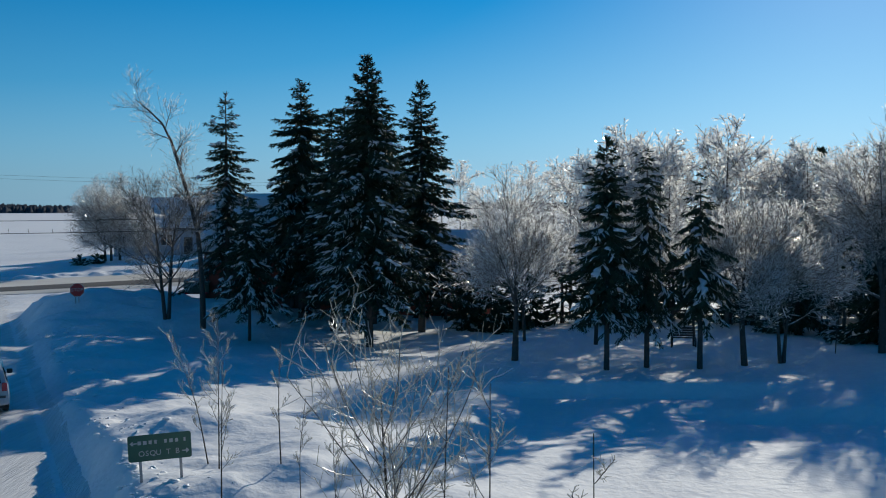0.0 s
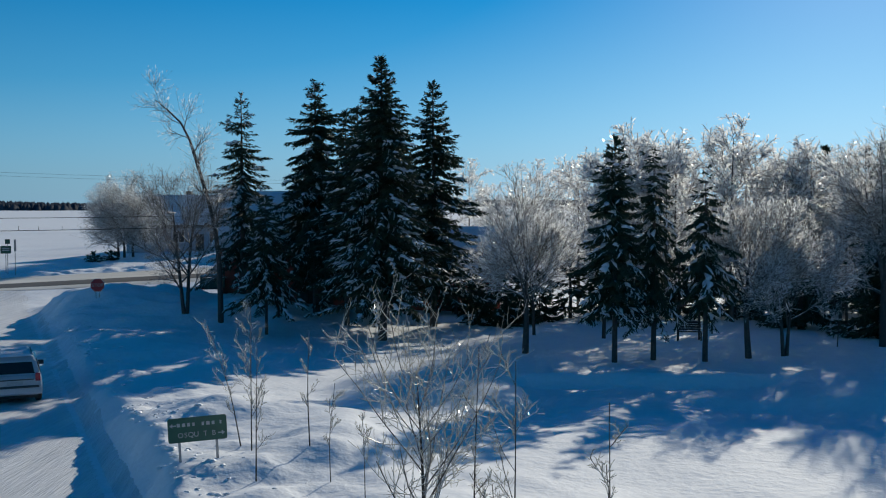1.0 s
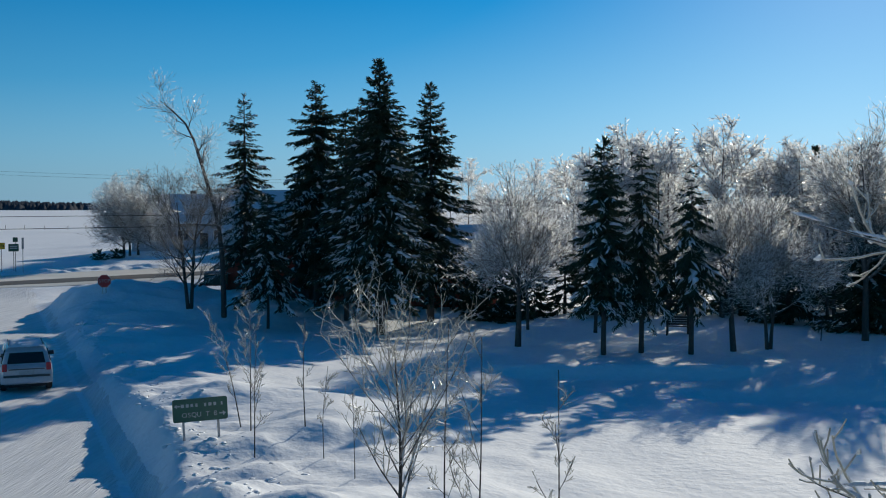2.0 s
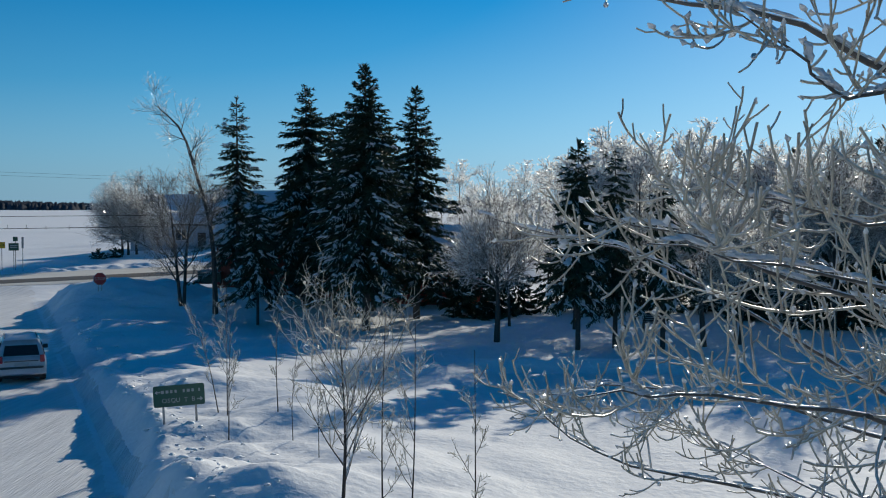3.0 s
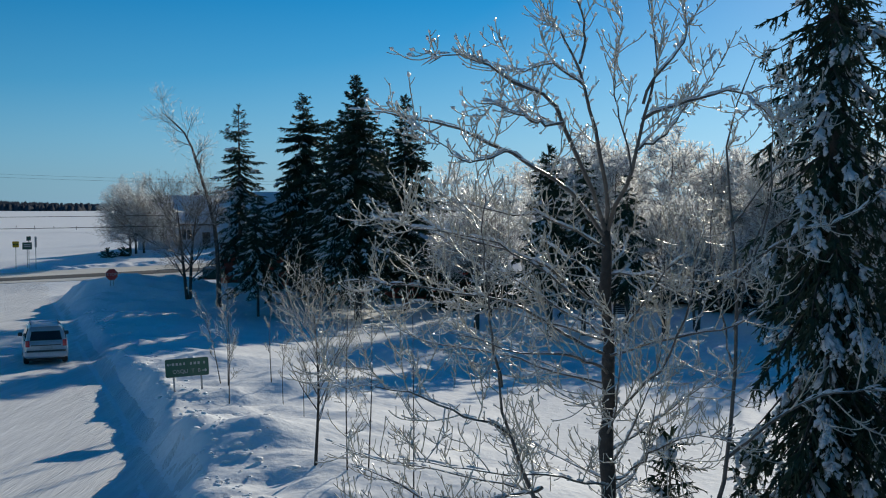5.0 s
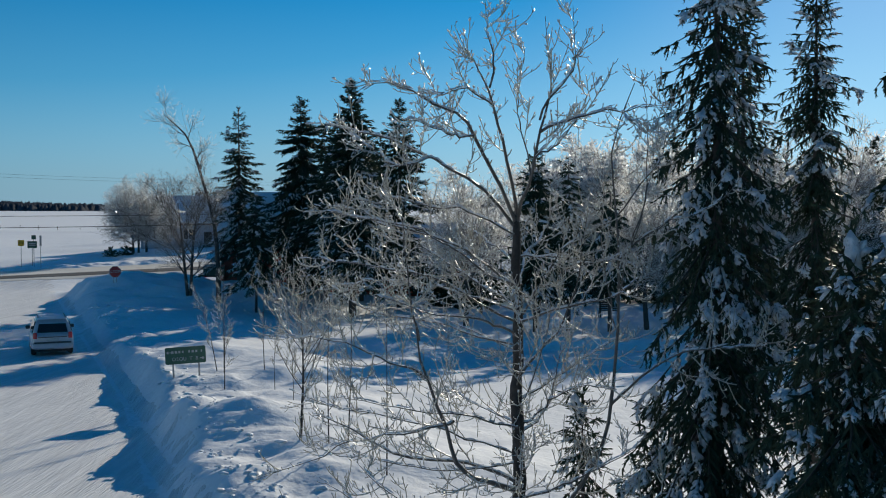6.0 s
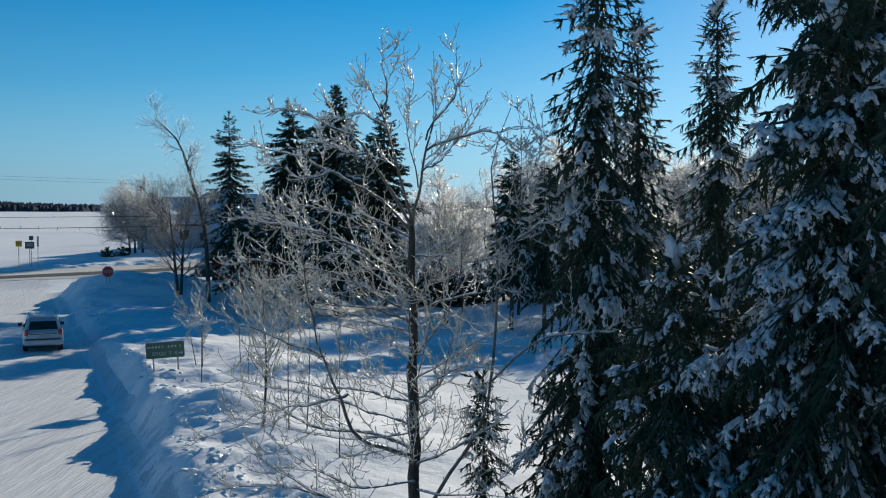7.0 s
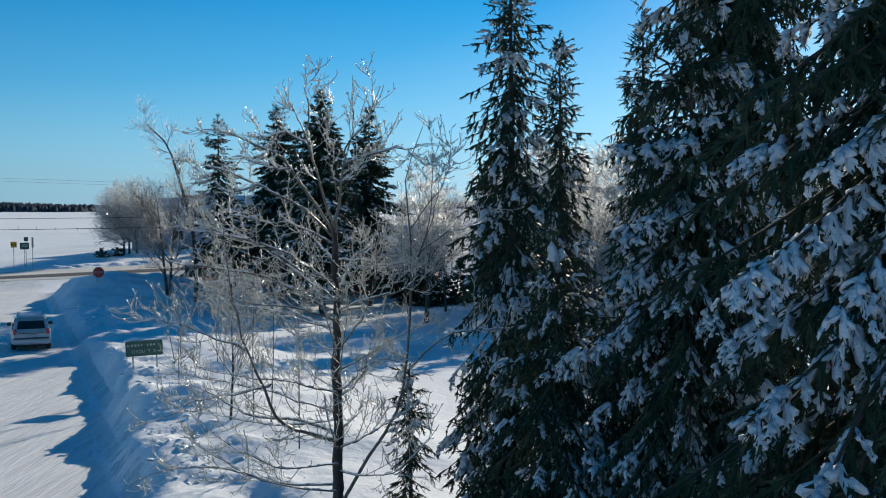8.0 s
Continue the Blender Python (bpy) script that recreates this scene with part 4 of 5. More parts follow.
    limbs += [
        (0.034, (3.83, 0.12, 3.22), (3.54, -0.4, 3.43), (3.26, -0.9, 3.67), (3.13, -1.2, 4.1), (2.9, -1.4, 4.7), (2.82, -1.6, 5.2)),
        (0.011, (2.85, -1.55, 5.05), (2.8, -1.7, 5.45), (2.79, -1.75, 6.0), (2.74, -1.7, 6.45)),
        (0.027, (3.83, 0.12, 3.3), (3.25, 0.3, 3.52), (2.55, 0.5, 3.5), (1.98, 0.7, 3.7), (1.5, 0.8, 3.9)),
        (0.012, (2.9, -1.4, 4.68), (2.37, -1.8, 5.0), (1.72, -2.1, 5.15)),
        (0.015, (3.84, 0.12, 3.1), (4.4, -0.4, 3.5), (5.0, -0.7, 3.9)),
        (0.018, (3.85, 0.15, 2.6), (2.9, -0.1, 2.65), (2.3, -0.2, 2.9), (1.5, -0.2, 2.85), (0.9, -0.2, 2.65)),
        (0.027, (3.86, 0.1, 2.3), (4.25, -0.05, 2.98), (4.64, -0.1, 3.57), (4.81, -0.1, 4.2), (4.87, -0.1, 5.2), (4.87, 0.0, 6.07), (4.8, 0.0, 6.9), (5.05, 0.0, 7.6)),
        (0.015, (4.8, -0.1, 4.2), (5.4, -0.4, 4.78), (5.9, -0.5, 4.86), (6.4, -0.5, 4.83)),
        (0.011, (4.87, -0.02, 5.7), (5.4, -0.2, 6.1), (5.85, -0.3, 6.3), (6.2, -0.3, 6.75)),
        (0.011, (4.87, -0.05, 5.6), (5.2, 0.1, 6.3), (5.35, 0.1, 7.1)),
        (0.010, (4.85, -0.1, 5.3), (5.1, -0.1, 6.2), (5.2, -0.05, 7.1), (5.15, 0.0, 7.75)),
        (0.009, (4.87, 0.0, 6.2), (5.35, 0.0, 6.9), (5.45, 0.0, 7.6)),
        (0.009, (4.85, -0.1, 5.0), (4.7, 0.2, 6.0), (4.75, 0.2, 6.8)),
    ]
    limbs += [
        (0.015, (3.85, 0.15, 2.5), (3.2, -0.5, 2.7), (2.5, -0.9, 3.1), (1.9, -1.1, 3.6)),
        (0.013, (3.85, 0.1, 2.9), (3.3, -0.9, 3.1), (2.8, -1.5, 3.5), (2.3, -1.9, 4.0)),
        (0.013, (3.84, 0.15, 3.6), (3.0, 0.1, 3.9), (2.2, 0.1, 4.05), (1.4, 0.0, 4.3)),
        (0.012, (3.84, 0.12, 3.9), (3.3, -0.6, 4.15), (2.7, -1.1, 4.3), (2.0, -1.4, 4.5)),
        (0.012, (3.85, 0.12, 2.8), (4.4, -0.5, 2.9), (4.9, -0.9, 3.2), (5.3, -1.1, 3.7)),
    ]
    limbs += [
        (0.013, (3.81, 0.15, 5.17), (3.23, 0.50, 5.33), (2.71, 0.80, 5.44), (2.16, 1.00, 5.46), (1.75, 1.10, 5.38)),
        (0.013, (3.83, 0.15, 5.75), (4.21, 0.10, 5.77), (4.62, 0.00, 5.73), (4.91, -0.10, 5.78)),
        (0.013, (3.86, 0.15, 5.11), (4.01, -0.10, 5.43), (4.21, -0.30, 5.77), (4.46, -0.40, 6.04)),
        (0.014, (3.16, -1.20, 4.23), (2.92, -1.10, 4.15), (2.58, -1.00, 4.03), (2.12, -0.90, 3.96), (1.77, -0.80, 3.78), (1.12, -0.70, 3.52)),
        (0.013, (3.86, 0.15, 3.95), (4.05, 0.00, 4.08), (4.34, -0.20, 4.36), (4.81, -0.40, 4.42)),
        (0.011, (3.86, 0.15, 3.85), (4.13, 0.30, 4.13), (4.26, 0.40, 4.46), (4.33, 0.50, 4.82)),
        (0.013, (3.81, 0.12, 5.45), (3.42, -0.50, 5.65), (3.05, -0.80, 5.93), (2.75, -1.00, 6.09), (2.33, -1.20, 6.15), (1.93, -1.40, 6.24)),
    ]
    n = 14
    p1 = np.array([line_of(l[1:], n) for l in limbs])
    sway = np.cumsum(g.randn(len(p1), n, 3), axis=1)
    sway -= sway[:, :1]
    p1 += 0.015 * (sway - np.linspace(0, 1, n)[None, :, None] * sway[:, -1:])
    r1 = np.array([l[0] * np.linspace(1, 0.12, n) ** 0.85 for l in limbs])
    low = sprout(g, trunk[:, 28:47], girth[None, 28:47], 7, 0.0, 1.0, 1.75, 74, 0.3, 0.05, n, 0.17, 0.2, flat=0.6)
    p1, r1 = np.concatenate([p1, low[0]]), np.concatenate([r1, low[1]])
    for p, r in zip(p1, r1):
        link_part("limb", tri_mesh("limb", *tubes(p[None], r[None], 9)), ICED_LIMB, tree)
    high = p1[:, -1, 2] > 6.6
    shoots = [sprout(g, p1[c], r1[c], k, 0.15, 0.97, lambda s: size * (1.25 - 0.95 * s), 52, lift, 0.075, 10, 0.6, 0.5, fan=0.4, hook=bow) for c, k, size, lift, bow in ((high, 4, 0.4, 0.7, 0.3), (~high, 8, 0.62, 0.8, 1.2))]
    p2, r2 = (np.concatenate([s[k] for s in shoots]) for k in (0, 1))
    r2 = np.clip(r2, 0.0054, 0.008)
    p3, r3 = sprout(g, p2, r2, 4, 0.25, 0.95, 0.27, 50, 0.9, 0.09, 7, 0.75, 0.7, hook=1.0)
    r3 = np.clip(r3 * 0.8, 0.0042, 0.0054)
    p4, r4 = sprout(g, p3, r3, 2, 0.3, 0.95, 0.08, 55, 1.0, 0.1, 3, 0.95, 0.8)
    p5, r5 = sprout(g, p1, r1, 14, 0.12, 1.0, 0.09, 60, 1.0, 0.12, 4, 0.45, 0.8)
    r5 = np.clip(r5, 0.0045, 0.0065)
    p6, r6 = sprout(g, p2, r2, 6, 0.15, 1.0, 0.055, 58, 0.9, 0.12, 3, 0.9, 0.85)
    link_part("fine_twig", tri_mesh("fine_twig", *joined([tubes(p2, r2, 6), tubes(p3, r3, 4), tubes(p4, np.maximum(r4, 0.0036), 3), tubes(p5, r5, 4), tubes(p6, np.maximum(r6, 0.004), 3)])), TWIG, tree, "thin knobby twigs coated in ice", "stuff")
    some = [(p2, 1), (p3, 1), (p4, 2), (p5, 1), (p6, 1)]
    ends = np.concatenate([p[::k, -1] for p, k in some] + [p2[:, 3], p2[:, 6]])
    t = unit(np.concatenate([p[::k, -1] - p[::k, -2] for p, k in some] + [p2[:, 4] - p2[:, 3], p2[:, 7] - p2[:, 6]]))
    a = unit(np.cross(t, g.randn(len(t), 3)))
    b = np.cross(t, a)
    fat = ((0.0045 + 0.006 * g.rand(len(t)) ** 2) * (1 + 0.45 * (ends[:, 2] > 6.9)))[:, None]
    tv, tf = pillow(g, 3, 6)
    tv[:, 2] = np.where(tv[:, 2] < 0, tv[:, 2] * 2, tv[:, 2])
    few = (ends[:, 2] > 6.7) | (g.rand(len(ends)) < 0.5)
    ends, t, a, b, fat = ends[few], t[few], a[few], b[few], fat[few]
    link_part("ice", tri_mesh("ice", *stamped(tv, tf, ends - t * 0.015, t * fat * 3.2, a * fat * 0.9, b * fat * 0.9)), ICE_BEAD, tree, "white ice beads round the buds", "stuff")
    up = np.array([0, 0, 1.0])
    at, tt = along_line(np.concatenate([p1, p1]), g.rand(2 * len(p1), 14))
    at, tt = at.reshape(-1, 3), tt.reshape(-1, 3)
    keep = np.abs(tt[:, 2]) < 0.75
    at, tt = at[keep], tt[keep]
    side = unit(np.cross(tt, up))
    top = np.cross(side, tt)
    fat = (0.008 + 0.009 * g.rand(len(at)))[:, None]
    tv, tf = pillow(g, 5, 6)
    link_part("snow", tri_mesh("snow", *stamped(tv, tf, at + top * 0.016, tt * (0.05 + 0.08 * g.rand(len(at)))[:, None], side * fat, top * fat * 0.8)), SNOW_CLUMP, tree, "thin ridges of snow along the limbs", "stuff")


near_maple()


# young trees in front
def plant_sapling(at, label, seed, tall, limbs, spread, girth=0.022, fork=0.9, rich=(5, 4), up=0.6, steep=30, lean=(0.0, 0.0), thick=0.0055):
    g = rng_of(seed)
    z = float(height(*at))
    tree = holder("sapling", pose(at[0], at[1], z), label, "sapling", "saplings in the snow")
    p0 = line_of([(0, 0, -0.2), (lean[0] * 0.4 + 0.03 * g.randn(), lean[1] * 0.4, tall * 0.45), (lean[0], lean[1], tall * 0.95)], 12)[None]
    r0 = girth * np.linspace(1, 0.18, 12)[None]
    p1, r1 = sprout(g, p0, r0, limbs, fork / tall, 0.92, lambda s: spread * (1.35 - 0.8 * s), steep, up, 0.06, 9, 0.6, 0.35)
    r1 = np.maximum(r1, thick)
    link_part("stem", tri_mesh("stem", *tubes(p0, np.maximum(r0, thick), 7)), MAPLE_BARK, tree)
    for p, r in zip(p1, r1):
        link_part("limb", tri_mesh("limb", *tubes(p[None], r[None], 5)), ICED_LIMB, tree)
    p2, r2 = sprout(g, p1, r1, rich[0], 0.2, 1.0, spread * 0.3, 48, 0.6, 0.12, 5, 0.75, 0.6)
    p3, r3 = sprout(g, p2, np.maximum(r2, thick * 0.8), rich[1], 0.15, 1.0, spread * 0.12, 55, 0.6, 0.12, 3, 0.9, 0.7)
    link_part("fine_twig", tri_mesh("fine_twig", *joined([tubes(p2, np.maximum(r2, thick * 0.8), 4), tubes(p3, np.maximum(r3, thick * 0.65), 3)])), TWIG, tree, "fine ice-coated twigs", "stuff")
    return tree


THIN = "thin bare sapling with icy twigs rising from the snow"
plant_sapling((-0.7, 12.6), "bushy young maple with many steep ice-coated stems", 101, 3.5, 22, 1.9, 0.04, 1.05, (7, 5), 0.5, 38)
for k, (x, y, h, n, w, ln) in enumerate(((1.49, 10.4, 3.8, 8, 0.5, 0.0), (0.05, 12.0, 3.9, 8, 0.6, 0.05), (0.46, 12.1, 3.7, 9, 0.8, 0.1), (-4.5, 21.0, 3.0, 7, 0.55, 0.05),
                                         (-5.0, 23.0, 3.6, 10, 0.7, 0.0), (-5.3, 23.4, 3.0, 7, 0.6, -0.8), (-3.63, 22.9, 2.8, 6, 0.4, 0.0), (-2.9, 20.9, 2.2, 6, 0.4, 0.1), (-2.0, 19.1, 1.9, 5, 0.4, -0.05))):
    plant_sapling((x, y), THIN, 110 + k, h, n + 1, w, 0.018 if h > 2.5 else 0.012, 0.8, (6, 5), 0.5, 42, (ln, 0.0))

# spruces close to the flight line
NEAR = "spruce close by, snow lying in clumps on hanging sprays"
near = dict(whorl=0.28, arms=9, gap=0.14, spikes=8, fat=0.085, rich=1, ragged=0.45, jitter=0.8, pad=0, cover=0.8, spray=3, tier=0.45, patchy=0.6, hang=1.0)
plant_spruce((6.3, 1.8), NEAR, "near spruces", seed=201, tall=10.7, bottom=0.5, radius=1.0, girth=0.12, droop=1.2, power=0.6, snowy=0.43, twig=0.72, **near)
plant_spruce((7.25, 4.3), NEAR, "near spruces", seed=202, tall=9.4, bottom=2.5, radius=0.7, girth=0.11, droop=1.0, power=0.75, snowy=0.30, twig=0.72, **near)
plant_spruce((9.1, 6.8), NEAR, "near spruces", seed=203, tall=10.3, bottom=2.5, radius=0.95, girth=0.12, droop=1.0, power=0.75, snowy=0.30, twig=0.77, **near)
plant_spruce((9.6, 1.0), NEAR, "near spruces", seed=204, tall=12.8, bottom=1.5, radius=2.2, girth=0.17, droop=1.25, power=0.62, snowy=0.53, twig=0.85, **near)
plant_spruce((9.5, -6.2), NEAR, "near spruces", seed=205, tall=11.5, bottom=1.8, radius=2.7, girth=0.17, droop=1.0, power=0.6, snowy=0.5, twig=0.85, **near)
plant_spruce((8.2, -2.5), NEAR, "near spruces", seed=208, tall=8.4, bottom=1.2, radius=1.75, girth=0.1, droop=1.1, power=0.65, snowy=0.6, twig=0.85, **near)
plant_spruce((6.75, -1.7), "small spruce under the larger ones, hung with snow", "near spruces", seed=206, tall=6.0, bottom=0.8, radius=1.15, girth=0.07, droop=1.1, power=0.6, snowy=0.61, twig=0.81, **near)
plant_spruce((7.7, 0.3), "small spruce under the larger ones, hung with snow", "near spruces", seed=209, tall=5.2, bottom=0.6, radius=1.1, girth=0.07, droop=1.0, power=0.65, snowy=0.58, twig=0.81, **near)
plant_spruce((5.75, 2.6), "small spruce under the larger ones, hung with snow", "near spruces", seed=210, tall=3.7, bottom=0.4, radius=0.55, girth=0.05, droop=1.0, power=0.65, snowy=0.51, twig=0.72, **near)
plant_spruce((4.7, 2.0), "little spruce beside the bare maple", "near spruces", seed=207, tall=3.9, bottom=0.4, radius=0.25, girth=0.05, droop=1.0, power=0.7, snowy=0.09, twig=0.63, **near)


# ---------------------------------------------------------------- car
def build_car():
    h = 24.7
    car = holder("car", pose(-16.05, 35.65, float(height(-16.05, 35.65)) - 0.01, 0, 0, h) @ Matrix.Scale(0.95, 4), "silver estate car with snow on its roof, on packed snow", "car")
    bm = bmesh.new()
    rows = []
    # y, half width, underside, belt line
    for y, w, lo, hi in ((-2.32, 0.80, 0.40, 0.92), (-2.26, 0.88, 0.32, 1.02), (-1.9, 0.92, 0.28, 1.06), (-0.6, 0.93, 0.24, 1.04), (0.9, 0.93, 0.24, 1.01), (1.5, 0.92, 0.26, 0.98), (2.1, 0.88, 0.30, 0.90), (2.33, 0.76, 0.38, 0.78)):
        ring = [(-w * 0.86, lo), (-w, lo + 0.12), (-w * 1.01, (lo + hi) / 2), (-w * 0.97, hi - 0.06), (-w * 0.88, hi), (w * 0.88, hi), (w * 0.97, hi - 0.06), (w * 1.01, (lo + hi) / 2), (w, lo + 0.12), (w * 0.86, lo)]
        rows.append([bm.verts.new((x, y, z)) for x, z in ring])
    for a, c in zip(rows, rows[1:]):
        for i in range(len(a)):
            j = (i + 1) % len(a)
            bm.faces.new((a[i], a[j], c[j], c[i]))
    bm.faces.new(rows[0]), bm.faces.new(rows[-1][::-1])
    top = []
    for y, w, z in ((-2.2, 0.82, 1.02), (-2.02, 0.74, 1.52), (-1.85, 0.68, 1.66), (-0.8, 0.69, 1.70), (0.3, 0.68, 1.66), (0.55, 0.66, 1.60), (1.25, 0.76, 1.02)):
        top.append([bm.verts.new((x, y, zz)) for x, zz in ((-w - 0.13 * (z > 1.1), 1.0), (-w, z - 0.05), (-w + 0.08, z), (w - 0.08, z), (w, z - 0.05), (w + 0.13 * (z > 1.1), 1.0))])
    for a, c in zip(top, top[1:]):
        for i in range(5):
            bm.faces.new((a[i], a[i + 1], c[i + 1], c[i]))
    bmesh.ops.recalc_face_normals(bm, faces=bm.faces)
    body = part("body", bm, CAR_PAINT, car)
    part("rear_window", prism_slanted((-0.66, -2.19, 1.08), (0.66, -2.19, 1.08), (0.58, -2.06, 1.47), (-0.58, -2.06, 1.47), 0.03), CAR_GLASS, car, "dark tinted rear window")
    for s in (-1, 1):
        part("side_window", prism_slanted((s * 0.862, -1.9, 1.06), (s * 0.862, 0.95, 1.06), (s * 0.735, 0.45, 1.56), (s * 0.735, -1.75, 1.56), 0.03 * s), CAR_GLASS, car, "dark side window")
        box_part("tail_light", (s * 0.76 - 0.085, -2.385, 0.82), (s * 0.76 + 0.085, -2.16, 1.10), LAMP_RED, car, "red tail light", 0.025)
        mirror = box_part("side_mirror", (s * 1.0 - 0.1, 0.72, 1.0), (s * 1.0 + 0.1, 0.86, 1.16), PLASTIC, car, "dark side mirror", 0.03)
        rail = bmesh.new()
        rod(rail, (s * 0.6, -1.7, 1.735), (s * 0.6, 0.2, 1.725), 0.02, 8)
        part("roof_rail", rail, PLASTIC, car)
        for y in (-1.45, 1.42):
            wh = holder("wheel", Matrix.Identity(4), "", "")
            wh.parent = car
            wh.matrix_local = pose(s * 0.80, y, 0.33)
            tyre = bmesh.new()
            g1 = bmesh.ops.create_cone(tyre, cap_ends=True, segments=28, radius1=0.335, radius2=0.335, depth=0.22)
            bmesh.ops.rotate(tyre, verts=g1["verts"], cent=(0, 0, 0), matrix=Matrix.Rotation(radians(90), 3, "Y"))
            bmesh.ops.bevel(tyre, geom=[e for e in tyre.edges if abs(e.verts[0].co.x - e.verts[1].co.x) < 0.01], offset=0.035, segments=2, affect="EDGES")
            part("tyre", tyre, BLACK, wh)
            rim = bmesh.new()
            rod(rim, (s * 0.06, 0, 0), (s * 0.122, 0, 0), 0.21, 20)
            part("rim", rim, STEEL, wh)
    box_part("rear_bumper", (-0.9, -2.43, 0.36), (0.9, -2.2, 0.62), CAR_PAINT, car, "", 0.05)
    box_part("bumper_strip", (-0.80, -2.445, 0.60), (0.80, -2.30, 0.665), PLASTIC, car, "dark bumper strip", 0.015)
    box_part("tailgate_trim", (-0.62, -2.345, 0.86), (0.62, -2.30, 0.90), PLASTIC, car, "", 0.008)
    box_part("number_plate", (-0.26, -2.35, 0.70), (0.26, -2.325, 0.82), WHITE_SIGN, car, "pale blank plate", 0.006)
    box_part("underside", (-0.75, -2.2, 0.2), (0.75, 2.1, 0.4), BLACK, car, "", 0.04)
    g = rng_of(301)
    xs, ys = np.linspace(-0.64, 0.64, 12), np.linspace(-1.93, 0.42, 20)

    def cover(x, y):
        edge = np.minimum(step(0.66, 0.5, np.abs(x)), np.minimum(step(-1.96, -1.75, y), step(0.45, 0.2, y)))
        return 1.655 + edge * (0.09 + 0.05 * fractal(x * 3, y * 3))
    link_part("roof_snow", tri_mesh("roof_snow", *sheet(xs, ys, cover)), SNOW_CLUMP, car, "uneven snow on the roof")


def prism_slanted(a, b, c, d, out):
    """A thin pane on four corners, proud of the body by out on its outer side."""
    bm = bmesh.new()
    a, b, c, d = (Vector(v) for v in (a, b, c, d))
    n = (b - a).cross(d - a).normalized()
    if n.y > 0 and abs(n.y) > abs(n.x) or abs(n.x) >= abs(n.y) and n.x * a.x < 0:
        n = -n
    lo = [bm.verts.new(v - n * 0.02) for v in (a, b, c, d)]
    hi = [bm.verts.new(v + n * abs(out) * 0.6) for v in (a, b, c, d)]
    bm.faces.new(lo), bm.faces.new(hi)
    for i in range(4):
        bm.faces.new((lo[i], lo[(i + 1) % 4], hi[(i + 1) % 4], hi[i]))
    bmesh.ops.recalc_face_normals(bm, faces=bm.faces)
    return bm


build_car()


# ---------------------------------------------------------------- signs
def rounded(w, h, r, n=4):
    pts = []
    for cx, cz, a in ((w - r, h - r, 0), (-w + r, h - r, 90), (-w + r, -h + r, 180), (w - r, -h + r, 270)):
        pts += [(cx + r * math.cos(radians(a + 90 * i / n)), cz + r * math.sin(radians(a + 90 * i / n))) for i in range(n + 1)]
    return pts


def arrow(points_right, size):
    s = 1 if points_right else -1
    p = [(-1, 0.17), (0.15, 0.17), (0.05, 0.62), (0.3, 0.62), (1, 0), (0.3, -0.62), (0.05, -0.62), (0.15, -0.17), (-1, -0.17)]
    return [(s * x * size, z * size) for x, z in p]


def build_town_sign():
    x, y, z0 = -5.9, 21.75, float(height(-5.9, 21.75))
    sign = holder("direction_sign", pose(x, y, z0, 0, -2.5, 16), "green direction sign with white lettering on two steel posts", "road sign")
    part("panel", prism(bmesh.new(), rounded(0.63, 0.27, 0.05), -0.012, 0.012), GREEN_SIGN, sign).location.z = 1.76 - z0
    for s in (-1, 1):
        post = box(bmesh.new(), (s * 0.4 - 0.028, 0.014, -0.4), (s * 0.4 + 0.028, 0.05, 1.9 - z0))
        part("post", post, STEEL, sign)
    zc = 1.76 - z0
    part("face", prism(bmesh.new(), rounded(0.605, 0.252, 0.04), -0.0145, -0.012), GREEN_SIGN, sign)  .location.z = zc
    a = part("arrow", prism(bmesh.new(), arrow(False, 0.07), -0.019, -0.014), WHITE_SIGN, sign, "white arrow")
    a.location = (-0.52, 0, zc + 0.11)
    a = part("arrow", prism(bmesh.new(), arrow(True, 0.075), -0.019, -0.014), WHITE_SIGN, sign, "white arrow")
    a.location = (0.51, 0, zc - 0.12)
    bars = ((-0.40, 0.07), (-0.29, 0.07), (-0.185, 0.06), (-0.08, 0.05), (0.12, 0.05), (0.23, 0.07), (0.34, 0.06), (0.5, 0.04))
    for bx, w in bars:
        box_part("lettering_bar", (bx - w / 2, -0.018, zc + 0.075), (bx + w / 2, -0.014, zc + 0.15), WHITE_SIGN, sign)
    for letter, x0 in (("O", -0.365), ("S", -0.255), ("Q", -0.145), ("U", -0.03), ("T", 0.165), ("B", 0.345)):
        words("letter", letter, 0.155, WHITE_SIGN, sign, (x0, -0.016, zc - 0.115))


build_town_sign()


def build_stop_sign():
    x, y, z0 = -21.0, 58.3, float(height(-21.0, 58.3))
    sign = holder("stop_sign", pose(x, y, z0, 0, 0, 20), "red octagonal stop sign on two thin posts in a snow mound", "road sign")
    zc = 2.43 - z0
    octagon = lambda r: [(r * math.cos(radians(22.5 + 45 * i)), r * math.sin(radians(22.5 + 45 * i))) for i in range(8)]
    part("border", prism(bmesh.new(), octagon(0.405), -0.008, 0.008), WHITE_SIGN, sign, "white rim").location.z = zc
    part("panel", prism(bmesh.new(), octagon(0.375), -0.012, -0.0085), RED_SIGN, sign).location.z = zc
    for letter, x0 in (("S", -0.25), ("T", -0.09), ("O", 0.085), ("P", 0.255)):
        words("letter", letter, 0.25, WHITE_SIGN, sign, (x0, -0.0145, zc))
    for s in (-1, 1):
        box_part("post", (s * 0.09 - 0.025, 0.01, -0.4), (s * 0.09 + 0.025, 0.045, zc + 0.2), STEEL, sign)


build_stop_sign()


